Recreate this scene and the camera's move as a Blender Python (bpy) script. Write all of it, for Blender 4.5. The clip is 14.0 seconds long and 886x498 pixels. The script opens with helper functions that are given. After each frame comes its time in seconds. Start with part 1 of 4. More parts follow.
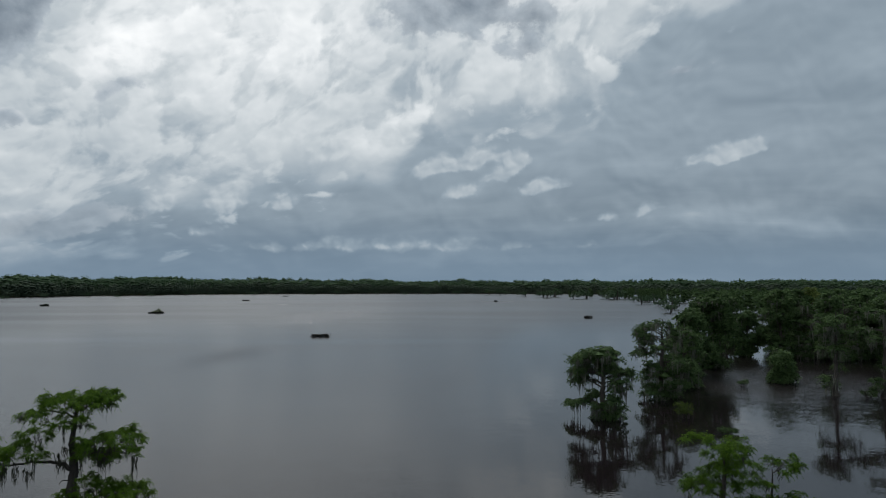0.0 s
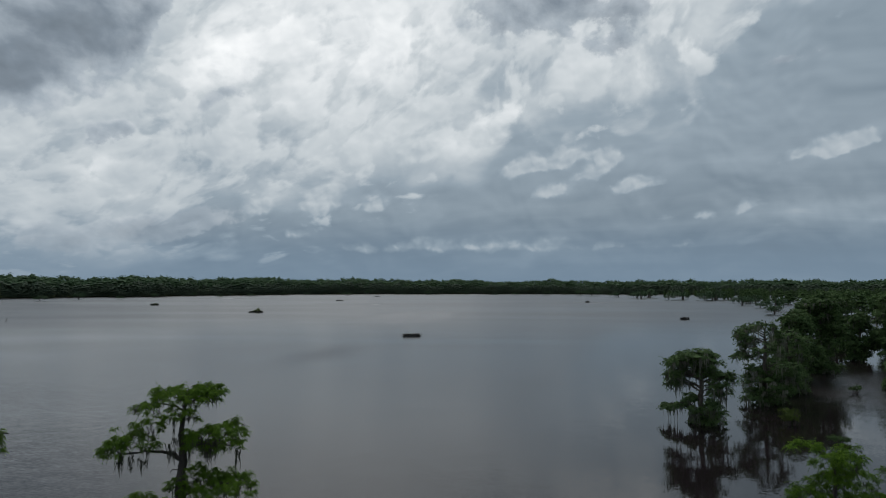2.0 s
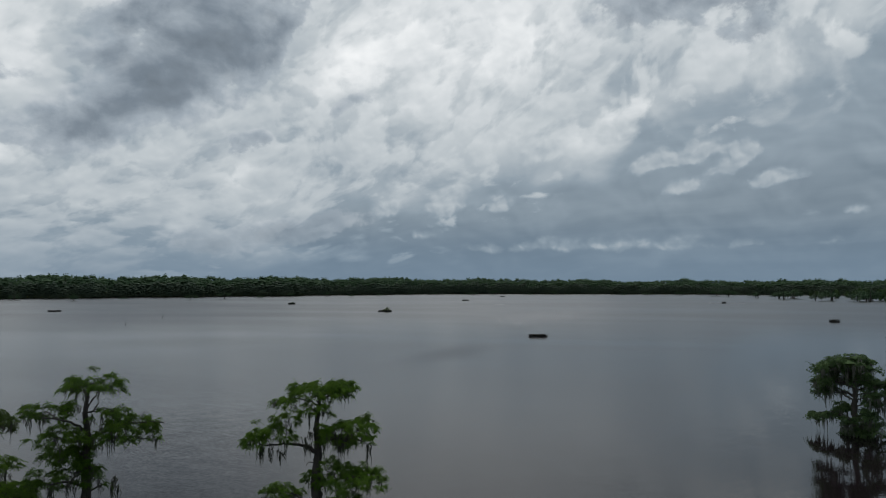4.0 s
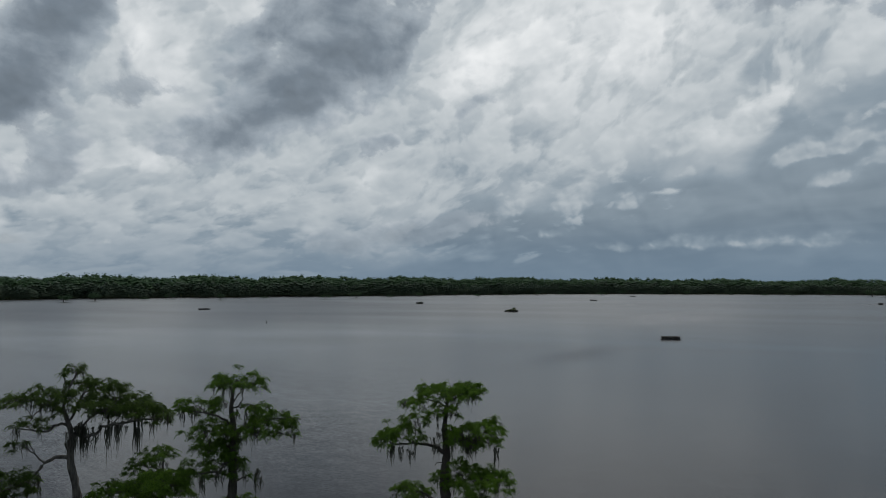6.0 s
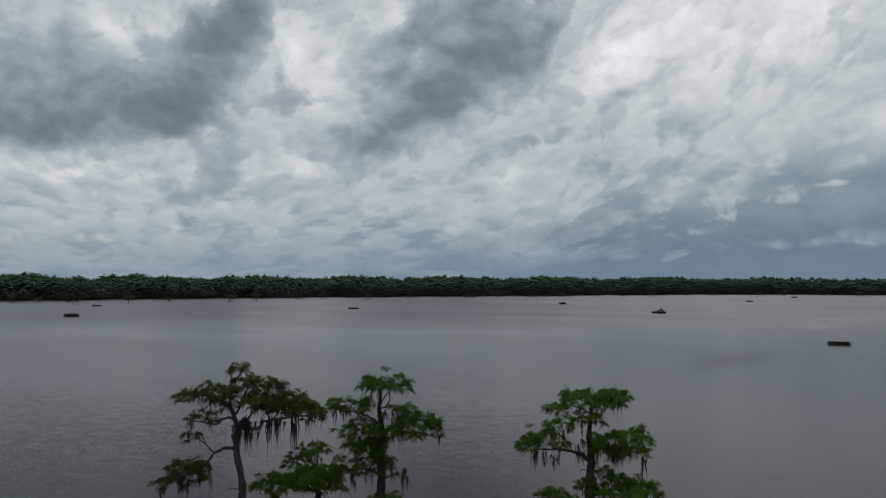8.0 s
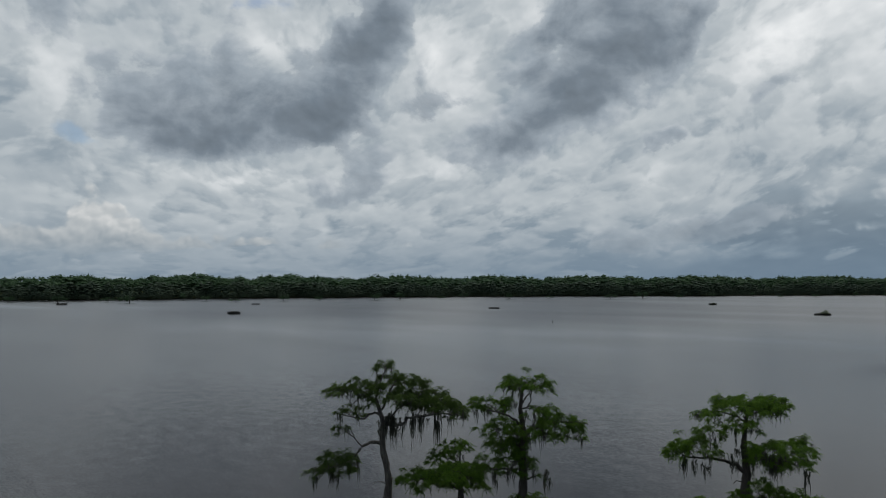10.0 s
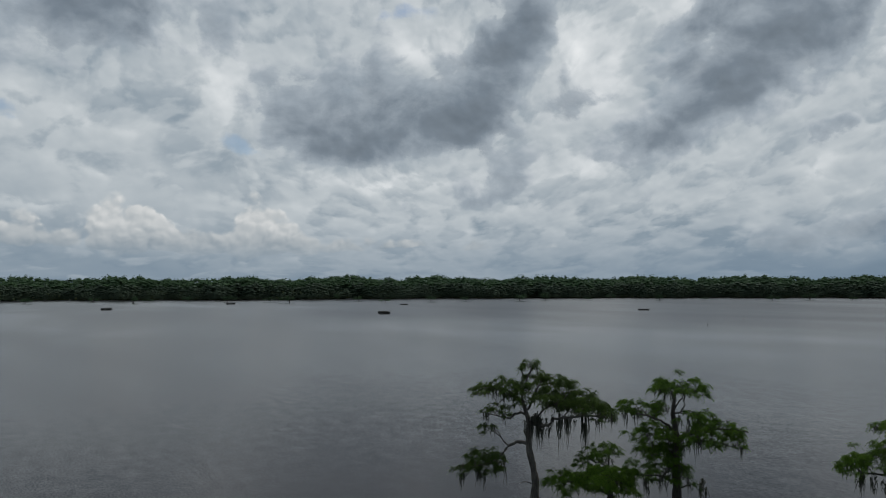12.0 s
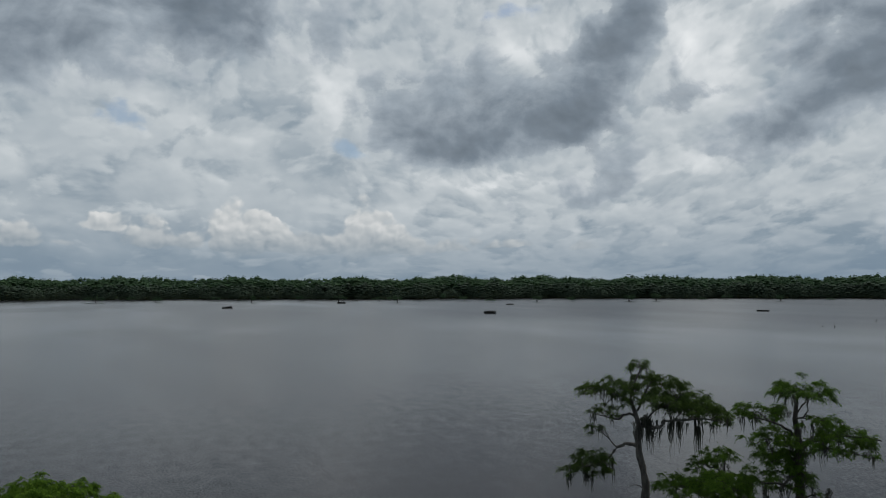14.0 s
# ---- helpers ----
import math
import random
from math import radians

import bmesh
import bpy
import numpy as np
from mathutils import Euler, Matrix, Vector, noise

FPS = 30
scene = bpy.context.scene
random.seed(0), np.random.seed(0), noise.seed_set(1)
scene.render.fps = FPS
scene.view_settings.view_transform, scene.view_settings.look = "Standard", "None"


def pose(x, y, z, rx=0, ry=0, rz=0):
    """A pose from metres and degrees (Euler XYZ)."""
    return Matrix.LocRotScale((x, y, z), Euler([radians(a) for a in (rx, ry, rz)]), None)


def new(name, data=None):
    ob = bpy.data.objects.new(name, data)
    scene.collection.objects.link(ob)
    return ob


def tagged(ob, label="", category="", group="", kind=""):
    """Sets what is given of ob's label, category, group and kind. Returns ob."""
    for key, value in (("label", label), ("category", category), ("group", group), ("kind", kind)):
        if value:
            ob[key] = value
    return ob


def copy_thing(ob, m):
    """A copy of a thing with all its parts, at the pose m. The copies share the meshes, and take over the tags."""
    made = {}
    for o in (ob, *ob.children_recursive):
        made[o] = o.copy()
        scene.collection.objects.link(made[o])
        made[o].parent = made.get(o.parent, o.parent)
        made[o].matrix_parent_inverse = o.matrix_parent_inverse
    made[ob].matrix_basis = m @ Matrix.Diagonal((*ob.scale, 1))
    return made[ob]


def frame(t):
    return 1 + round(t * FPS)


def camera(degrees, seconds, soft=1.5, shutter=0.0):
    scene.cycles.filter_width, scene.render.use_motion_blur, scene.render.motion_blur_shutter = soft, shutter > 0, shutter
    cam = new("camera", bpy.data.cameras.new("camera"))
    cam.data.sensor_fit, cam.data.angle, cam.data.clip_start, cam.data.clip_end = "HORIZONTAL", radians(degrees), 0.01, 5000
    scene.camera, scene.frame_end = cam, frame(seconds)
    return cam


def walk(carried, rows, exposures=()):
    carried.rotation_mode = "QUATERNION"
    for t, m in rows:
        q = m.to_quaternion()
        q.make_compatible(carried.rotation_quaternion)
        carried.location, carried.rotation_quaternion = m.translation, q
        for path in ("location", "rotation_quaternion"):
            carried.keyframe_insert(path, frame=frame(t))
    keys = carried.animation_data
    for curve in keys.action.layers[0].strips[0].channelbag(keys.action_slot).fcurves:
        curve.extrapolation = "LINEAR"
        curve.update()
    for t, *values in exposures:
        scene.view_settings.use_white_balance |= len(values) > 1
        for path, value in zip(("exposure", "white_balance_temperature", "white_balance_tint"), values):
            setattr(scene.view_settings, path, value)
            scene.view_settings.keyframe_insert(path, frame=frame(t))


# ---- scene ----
cam = camera(63.0, 14.0, soft=1.0)
EYE, TILT = 15.0, 2.89
# seconds, place of the eye about the hovering point, turn to the left and tilt in degrees
PATH = [
    (0.0, 0.00, 0.00, 0.00, 0.00, -0.01),
    (0.5, -0.02, -0.04, -0.02, 0.42, -0.01),
    (1.0, -0.03, -0.05, -0.03, 2.21, 0.00),
    (1.5, -0.05, -0.06, -0.03, 4.33, 0.00),
    (2.0, -0.05, -0.06, -0.03, 7.10, 0.02),
    (2.5, -0.06, -0.03, -0.03, 9.89, 0.02),
    (3.0, -0.08, 0.02, -0.03, 12.42, 0.02),
    (5.5, -0.09, 0.13, 0.14, 24.16, -0.01),
    (6.0, -0.10, 0.14, 0.20, 26.96, -0.02),
    (6.5, -0.09, 0.14, 0.26, 29.84, -0.03),
    (7.0, -0.08, 0.13, 0.33, 32.66, -0.03),
    (7.5, -0.08, 0.12, 0.40, 35.41, -0.03),
    (8.0, -0.07, 0.12, 0.47, 38.16, -0.04),
    (10.5, -0.09, 0.17, 0.49, 51.98, -0.04),
    (11.0, -0.13, 0.20, 0.47, 54.75, -0.02),
    (11.5, -0.15, 0.22, 0.43, 57.62, 0.00),
    (12.0, -0.14, 0.22, 0.39, 60.66, 0.02),
    (12.5, -0.13, 0.22, 0.37, 63.66, 0.04),
    (13.0, -0.11, 0.23, 0.34, 66.64, 0.03),
    (13.5, -0.10, 0.26, 0.29, 68.90, 0.04),
    (14.0, -0.10, 0.28, 0.26, 69.01, 0.02),
]
walk(cam, [(t, pose(x, y, EYE + z, 90 + TILT + p, 0, yaw)) for t, x, y, z, yaw, p in PATH],
     [(0.0, 0.14), (1.5, 0.12), (3.0, 0.06), (5.5, -0.06), (8.0, -0.10), (11.0, -0.08), (14.0, -0.04)])

# ---------------------------------------------------------------- node helpers


class Nodes:
    """Short hand for building a node tree."""

    def __init__(self, tree):
        self.tree = tree
        tree.nodes.clear()

    def add(self, kind, ins=(), **props):
        n = self.tree.nodes.new(kind)
        for k, v in props.items():
            setattr(n, k, v)
        for key, v in (ins.items() if isinstance(ins, dict) else enumerate(ins)):
            self.put(n.inputs[key], v)
        return n

    def put(self, socket, v):
        if isinstance(v, bpy.types.NodeSocket):
            self.tree.links.new(v, socket)
        elif v is not None:
            socket.default_value = v

    def math(self, op, a, b=None, c=None, clamp=False):
        return self.add("ShaderNodeMath", (a, b, c), operation=op, use_clamp=clamp).outputs[0]

    def vec(self, op, a, b=None):
        n = self.add("ShaderNodeVectorMath", (a, b), operation=op)
        return n.outputs["Value"] if op in ("DOT_PRODUCT", "LENGTH") else n.outputs[0]

    def noise(self, at, scale, detail=4.0, rough=0.5, distort=0.0, lac=2.0):
        n = self.add("ShaderNodeTexNoise", {"Vector": at, "Scale": scale, "Detail": detail, "Roughness": rough, "Lacunarity": lac, "Distortion": distort})
        return n.outputs[0], n.outputs[1]

    def ramp(self, fac, stops, mode="LINEAR"):
        n = self.add("ShaderNodeValToRGB", (fac,))
        e = n.color_ramp.elements
        n.color_ramp.interpolation = mode
        while len(e) < len(stops):
            e.new(0.5)
        for k, (p, c) in enumerate(stops):
            e[k].position = p
            e[k].color = (c, c, c, 1) if isinstance(c, float) else (*c, 1)
        return n.outputs[0]

    def mix(self, fac, a, b):
        n = self.add("ShaderNodeMix", data_type="RGBA")
        self.put(n.inputs["Factor"], fac)
        self.put(n.inputs["A"], (*a, 1) if isinstance(a, tuple) else a)
        self.put(n.inputs["B"], (*b, 1) if isinstance(b, tuple) else b)
        return n.outputs["Result"]

    def smooth(self, v, lo, hi, out_lo=0.0, out_hi=1.0):
        n = self.add("ShaderNodeMapRange", (v, lo, hi, out_lo, out_hi), interpolation_type="SMOOTHSTEP")
        return n.outputs[0]

    def xyz(self, x=0.0, y=0.0, z=0.0):
        return self.add("ShaderNodeCombineXYZ", (x, y, z)).outputs[0]


# ---------------------------------------------------------------- sky and sun
SUN_AZ, SUN_EL = -9.0, 48.0

# masses of cloud: bearing, height, half width, half height in degrees, slope, weight
RAGGED_SCUD = [
    (1.5, 21.2, 8.0, 2.8, 0.0, 0.80), (6.5, 18.6, 4.2, 1.5, 0.1, 0.42), (19.1, 15.9, 3.0, 0.8, 0.1, 0.42),
    (-24.4, 14.1, 1.9, 1.2, 0.4, 0.46), (-31.9, 11.1, 2.8, 1.1, 0.3, 0.62), (-29.4, 19.6, 3.4, 2.6, 0.9, 0.46),
    (-33.6, 3.4, 5.4, 1.7, 0.1, 0.55), (-26.4, 4.9, 4.8, 1.6, 0.2, 0.50), (-45.0, 6.4, 4.0, 0.8, 0.1, 0.30), (-52.0, 5.4, 3.0, 0.7, 0.0, 0.26),
]
LEANING_BANK = [
    (-34.6, 17.2, 5.2, 4.6, 0.6, 0.74), (-39.4, 13.0, 5.8, 4.0, 0.40, 0.80), (-45.0, 10.9, 3.8, 2.2, 0.15, 0.62), (-37.0, 21.4, 6.0, 4.0, 0.3, 0.55),
    (-50.0, 13.4, 3.6, 2.8, 0.5, 0.34), (-47.8, 8.1, 3.4, 0.8, 0.1, 0.36), (-42.0, 16.6, 4.0, 3.0, 0.4, 0.36),
]
LONG_BANK = [
    (-53.6, 19.8, 3.8, 4.6, 0.8, 0.68), (-56.8, 14.8, 4.2, 4.6, 0.5, 0.80), (-60.0, 11.8, 4.6, 2.8, 0.1, 0.66), (-66.0, 12.2, 6.0, 3.4, 0.05, 0.80), (-71.6, 10.8, 3.4, 2.6, -0.1, 0.72),
    (-73.4, 14.4, 3.0, 3.0, -0.3, 0.52), (-66.5, 16.4, 6.0, 2.8, 0.1, 0.42), (-56.9, 7.4, 3.2, 2.4, 0.3, 0.72), (-63.2, 6.7, 1.2, 1.2, 0.0, 0.42),
]
# the last sheet lies above the view, added to darken what the water mirrors
HIGH_SHEET = [
    (-85.8, 19.4, 6.0, 3.2, 0.1, 0.56), (-94.0, 18.4, 8.0, 4.0, 0.15, 0.56), (-79.0, 18.0, 3.0, 1.6, 0.2, 0.26), (-103.0, 16.8, 7.0, 5.0, 0.2, 0.60), (-90.0, 35.0, 36.0, 15.0, 0.0, 1.1),
]
BRIGHT_CLOUDS = [
    (-24.0, 17.4, 4.0, 2.4, 0.5, 0.22), (-15.0, 18.5, 7.0, 4.0, 0.3, 0.16), (-47.5, 16.5, 2.2, 3.5, 0.8, 0.18), (-42.0, 20.6, 1.6, 1.4, 0.3, 0.18), (-50.2, 18.2, 1.6, 3.0, 0.8, 0.18), (-48.0, 9.4, 7.0, 0.8, 0.2, 0.14), (-65.0, 8.6, 8.0, 0.9, 0.0, 0.12),
    (-62.0, 18.6, 4.0, 1.0, 0.1, 0.14), (-77.6, 14.4, 2.2, 3.2, -0.3, 0.12), (-34.0, 9.0, 3.0, 1.4, 0.4, 0.12), (12.0, 18.0, 4.0, 2.2, 0.2, 0.12), (-3.0, 12.6, 5.0, 1.2, 0.35, 0.14),
    (22.0, 5.2, 7.5, 0.8, 0.05, 0.09), (27.0, 3.9, 6.5, 0.7, 0.0, 0.10), (-88.0, 4.0, 16.0, 2.4, 0.0, 0.05),
]
# bearing, height of the flat base, half width, height, slope, weight
TOWERS = [
    (-84.4, 2.9, 2.8, 3.3, -0.05, 1.0), (-81.0, 2.8, 2.2, 1.6, -0.1, 0.8), (-75.4, 2.8, 1.6, 3.6, 0.0, 0.95), (-72.8, 2.8, 2.2, 2.3, 0.0, 0.85), (-90.4, 3.2, 2.4, 2.0, 0.0, 0.66), (-94.2, 4.4, 1.5, 1.5, 0.0, 0.7),
    (-68.0, 2.9, 2.6, 1.5, 0.0, 0.60), (-57.8, 2.9, 1.4, 0.9, 0.0, 0.66), (-63.0, 3.1, 1.8, 0.9, 0.0, 0.56), (-99.0, 3.0, 4.0, 1.8, 0.0, 0.6), (-52.0, 3.0, 3.0, 0.7, 0.0, 0.45), (-78.4, 2.8, 1.4, 1.2, 0.0, 0.6),
]
PUFFS = [
    (-0.2, 9.1, 2.8, 1.2, 0.12, 0.78), (3.0, 9.9, 2.0, 1.1, 0.2, 0.75), (6.0, 9.5, 1.2, 1.1, 0.3, 0.8), (1.6, 7.3, 2.1, 0.8, 0.1, 0.62), (7.3, 7.5, 1.7, 0.9, 0.1, 0.78), (9.8, 7.8, 1.0, 0.6, 0.1, 0.62), (4.4, 8.6, 1.4, 0.8, 0.3, 0.55),
    (20.6, 9.3, 2.5, 1.1, 0.15, 0.82), (22.9, 9.9, 1.5, 0.7, 0.1, 0.7), (15.8, 5.6, 1.1, 0.8, 0.3, 0.72), (13.0, 5.3, 1.0, 0.6, 0.0, 0.55),
]
LOW_PUFFS = [
    (-12.4, 6.4, 1.3, 1.2, 0.3, 0.66), (-16.6, 6.3, 2.0, 2.2, 0.4, 0.70), (-21.4, 5.8, 1.6, 1.5, 0.3, 0.55), (-8.6, 3.1, 2.8, 1.0, 0.02, 0.62), (-3.4, 3.0, 2.0, 1.0, 0.0, 0.58), (1.2, 3.0, 2.6, 1.0, 0.0, 0.60),
    (5.8, 3.0, 1.4, 0.7, 0.0, 0.50), (-13.8, 2.8, 1.8, 0.7, 0.0, 0.45), (11.0, 3.1, 1.8, 0.6, 0.0, 0.40), (-18.6, 3.9, 1.1, 0.7, 0.0, 0.45), (-27.2, 7.6, 1.6, 1.0, 0.2, 0.4), (-4.0, 11.6, 4.4, 1.6, 0.25, 0.55), (-9.5, 10.2, 2.4, 1.2, 0.3, 0.45),
]
# sheets of the deck, the farthest first: seed, scale, cover at which it begins and closes, tone, relief, opacity, how far it keeps to the deck
DECK = [
    (1, 0.085, -0.10, 0.09, 0.54, 0.60, 0.95, 1.0), (2, 0.16, -0.02, 0.12, 0.65, 0.65, 0.80, 0.9), (3, 0.19, 0.03, 0.16, 0.40, 0.5, 0.70, 0.4),
    (4, 0.32, 0.02, 0.12, 0.67, 0.60, 0.70, 0.7), (5, 0.36, 0.06, 0.17, 0.43, 0.5, 0.55, 0.4), (6, 0.6, 0.06, 0.18, 0.67, 0.45, 0.40, 0.6),
]
GAPS = [(-63.4, 20.6, 2.8, 1.0, 0.1, 1.0), (-76.4, 10.1, 2.2, 0.9, -0.3, 0.95), (-93.0, 12.4, 2.2, 1.1, -0.2, 0.95), (-76.0, 7.0, 8.0, 0.8, 0.0, 0.25)]


def build_sky():
    world = bpy.data.worlds.new("sky")
    scene.world = world
    world.use_nodes = True
    n = Nodes(world.node_tree)
    way = n.add("ShaderNodeTexCoord").outputs["Generated"]
    x, y, z = n.add("ShaderNodeSeparateXYZ", (way,)).outputs
    up = n.math("MAXIMUM", z, 0.0)
    az = n.math("MULTIPLY", n.math("ARCTAN2", x, y), 180 / math.pi)
    el = n.math("MULTIPLY", n.math("ARCSINE", up), 180 / math.pi)
    angle = n.xyz(az, el, 0.0)
    # the deck is a level sheet that runs away to the horizon, drawn out along the wind
    sheet = n.vec("DIVIDE", way, n.xyz(n.math("ADD", up, 0.22), n.math("ADD", up, 0.22), 1.0))
    wind = radians(-76.0)
    along = n.vec("DOT_PRODUCT", sheet, (math.sin(wind), math.cos(wind), 0.0))
    across = n.vec("DOT_PRODUCT", sheet, (math.cos(wind), -math.sin(wind), 0.0))
    deck_at = n.xyz(n.math("MULTIPLY", along, 0.75), n.math("MULTIPLY", across, 1.15), 0.0)
    _, swirl = n.noise(deck_at, 1.7, 3.0, 0.5)
    deck_at = n.vec("ADD", deck_at, n.vec("MULTIPLY", n.vec("SUBTRACT", swirl, (0.5, 0.5, 0.5)), (0.55, 0.55, 0.0)))

    def shaken(scale, wide, high, detail=3.0):
        _, c = n.noise(angle, scale, detail, 0.55)
        return n.vec("ADD", angle, n.vec("MULTIPLY", n.vec("SUBTRACT", c, (0.5, 0.5, 0.5)), (wide, high, 0.0)))

    bent = shaken(0.17, 6.0, 4.4, 6.0)
    frayed = shaken(0.45, 1.5, 1.1, 3.0)
    rolled = shaken(0.11, 6.0, 4.0, 1.0)

    def masses(at, rows, flat=1.0):
        """Soft bodies of cloud; flat: how much sharper their under sides end."""
        total = 0.0
        for a, e, wide, high, slope, weight in rows:
            off = n.vec("SUBTRACT", at, (a, e, 0.0))
            u = n.vec("DOT_PRODUCT", off, (1 / wide, 0.0, 0.0))
            v = n.vec("DOT_PRODUCT", off, (-slope / high, 1 / high, 0.0))
            if flat != 1.0:
                v = n.math("MAXIMUM", v, n.math("MULTIPLY", v, -flat))
            d = n.math("MULTIPLY_ADD", u, u, n.math("MULTIPLY", v, v))
            total = n.math("MULTIPLY_ADD", n.math("POWER", 0.35, d), weight, total)
        return total

    def relief(at, scale, detail, rough, shift):
        """Thickness of the cloud, and the light on the sides turned to the sun."""
        full, _ = n.noise(at, scale, detail, rough)
        a, _ = n.noise(at, scale, 2.0, rough)
        b, _ = n.noise(n.vec("ADD", at, shift), scale, 2.0, rough)
        return n.math("SUBTRACT", full, 0.5), n.math("SUBTRACT", a, b)

    def heads(at, scale):
        """Rounded heads of cumulus, smaller ones on the larger."""
        total = 0.0
        for k, weight in enumerate((0.56, 0.28, 0.10)):
            v = n.add("ShaderNodeTexVoronoi", {"Vector": at, "Scale": scale * 2.1 ** k, "Smoothness": 0.35}, feature="SMOOTH_F1", voronoi_dimensions="2D").outputs["Distance"]
            total = n.math("MULTIPLY_ADD", v, -weight, total)
        return n.math("ADD", total, 0.42)

    big, big_light = relief(deck_at, 1.3, 4.0, 0.45, (0.10, 0.16, 0.0))
    mid, _ = relief(n.vec("ADD", deck_at, (7.1, 1.3, 0.0)), 3.1, 7.0, 0.50, (0.04, 0.07, 0.0))
    lump, lump_light = relief(n.vec("ADD", n.vec("MULTIPLY", rolled, (0.9, 1.2, 1.0)), (31.0, 9.0, 0.0)), 0.30, 6.0, 0.52, (0.25, 0.55, 0.0))
    knob, knob_light = relief(n.vec("MULTIPLY", frayed, (0.85, 1.1, 1.0)), 0.55, 6.0, 0.52, (0.09, 0.3, 0.0))
    thin, _ = n.noise(n.vec("MULTIPLY", deck_at, (0.35, 1.6, 1.0)), 2.6, 5.0, 0.5)
    thin = n.math("SUBTRACT", thin, 0.5)
    crown = n.vec("MULTIPLY", frayed, (1.0, 1.15, 1.0))
    head = heads(crown, 0.48)
    head_light = n.math("SUBTRACT", head, heads(n.vec("ADD", crown, (0.22, 0.34, 0.0)), 0.48))

    sun = Vector((math.sin(radians(SUN_AZ)) * math.cos(radians(SUN_EL)), math.cos(radians(SUN_AZ)) * math.cos(radians(SUN_EL)), math.sin(radians(SUN_EL))))
    near_sun = n.math("MAXIMUM", n.vec("DOT_PRODUCT", way, tuple(sun)), 0.0)
    glow = n.math("MULTIPLY", n.math("POWER", near_sun, 8.0), 0.36)
    bright = n.math("MULTIPLY", n.math("MULTIPLY", masses(bent, BRIGHT_CLOUDS), n.smooth(el, 1.5, 3.5)), n.math("MULTIPLY_ADD", lump, 1.2, n.math("MULTIPLY_ADD", thin, 1.2, 1.0)))

    # the veil: smooth and blue-grey to the right, paler and streaked to the left
    veil = n.math("MULTIPLY_ADD", glow, 0.7, n.smooth(el, 0.5, 12.0, 0.23, n.smooth(az, -20.0, 25.0, 0.44, 0.38)))
    west = n.smooth(az, -66.0, -34.0, 1.0, 0.0)
    veil = n.math("MULTIPLY_ADD", west, n.smooth(el, 2.0, 9.0, 0.24, 0.20), veil)
    veil = n.math("MULTIPLY_ADD", thin, 0.14, n.math("MULTIPLY_ADD", big, 0.28, n.math("MULTIPLY_ADD", mid, 0.08, n.math("MULTIPLY_ADD", lump, 0.14, n.math("MULTIPLY_ADD", lump_light, 0.22, veil)))))

    def blend(fac, a, b):
        return n.math("MULTIPLY_ADD", n.math("SUBTRACT", b, a), fac, a)

    # a broken white deck whose edge falls to the left: sheets of billows one under the other, lit from above
    tall = n.math("MULTIPLY_ADD", n.math("LOGARITHM", n.math("MULTIPLY_ADD", el, 0.35, 1.0), math.e), 9.0, n.math("MULTIPLY", el, 0.45))
    rise = n.math("MULTIPLY", n.math("MAXIMUM", n.math("ADD", az, 58.0), 0.0), -0.26)
    bank = n.xyz(n.math("MULTIPLY", az, 0.85), n.math("ADD", tall, rise), 0.0)
    _, c = n.noise(bank, 0.10, 2.0, 0.5)
    bank = n.vec("ADD", bank, n.vec("MULTIPLY", n.vec("SUBTRACT", c, (0.5, 0.5, 0.5)), (5.0, 3.6, 0.0)))
    edge = n.math("SUBTRACT", n.math("MULTIPLY_ADD", az, -0.30, el), 13.0)
    cover = n.math("MULTIPLY", n.math("MINIMUM", n.math("MAXIMUM", edge, -7.0), 6.0), 0.036)
    cover = n.math("ADD", cover, n.smooth(az, 6.0, 26.0, 0.0, -0.12))
    cover = n.math("ADD", cover, n.math("MULTIPLY", n.smooth(az, -82.0, -62.0, -0.26, 0.0), n.smooth(el, 7.0, 15.0, 1.0, 0.35)))

    level = veil
    for seed, scale, lo, hi, tone, gain, opacity, follow in DECK:
        at = n.vec("ADD", bank, (seed * 17.3, seed * 5.9, 0.0))
        body, lift = relief(at, scale, 7.0, 0.48, (0.10 / scale, 0.18 / scale, 0.0))
        alpha = n.smooth(n.math("MULTIPLY_ADD", cover, follow, body), lo, hi, 0.0, opacity)
        shade = n.math("MULTIPLY_ADD", lift, gain, n.math("ADD", n.math("MULTIPLY_ADD", glow, 0.95, tone), n.smooth(az, -62.0, -36.0, 0.035, 0.0)))
        shade = n.math("MULTIPLY_ADD", body, -0.25, n.math("MULTIPLY_ADD", knob_light, 0.14, shade))
        level = blend(alpha, level, shade)
    level = n.math("ADD", level, bright)

    # heaped cumulus, lit on the upper sides over flat bases
    heap = n.math("ADD", masses(frayed, TOWERS, 4.0), n.math("ADD", masses(frayed, PUFFS, 2.2), masses(frayed, LOW_PUFFS, 2.0)))
    bulk = n.math("MULTIPLY_ADD", n.math("MULTIPLY_ADD", knob, 0.6, n.math("MULTIPLY", head, 0.7)), n.math("MINIMUM", n.math("MULTIPLY", heap, 3.0), 1.0), heap)
    towers = n.smooth(az, -66.0, -45.0, 1.0, 0.0)
    heaps = blend(towers, n.smooth(bulk, 0.20, 0.66), n.math("MULTIPLY", n.smooth(bulk, 0.28, 0.50), n.smooth(el, 2.2, 3.4, 0.35, 1.0)))
    lit = n.math("MULTIPLY_ADD", head_light, n.math("MULTIPLY_ADD", towers, 0.05, 0.45), n.math("MULTIPLY_ADD", knob_light, 0.25, n.math("MULTIPLY_ADD", towers, 0.09, 0.63)))
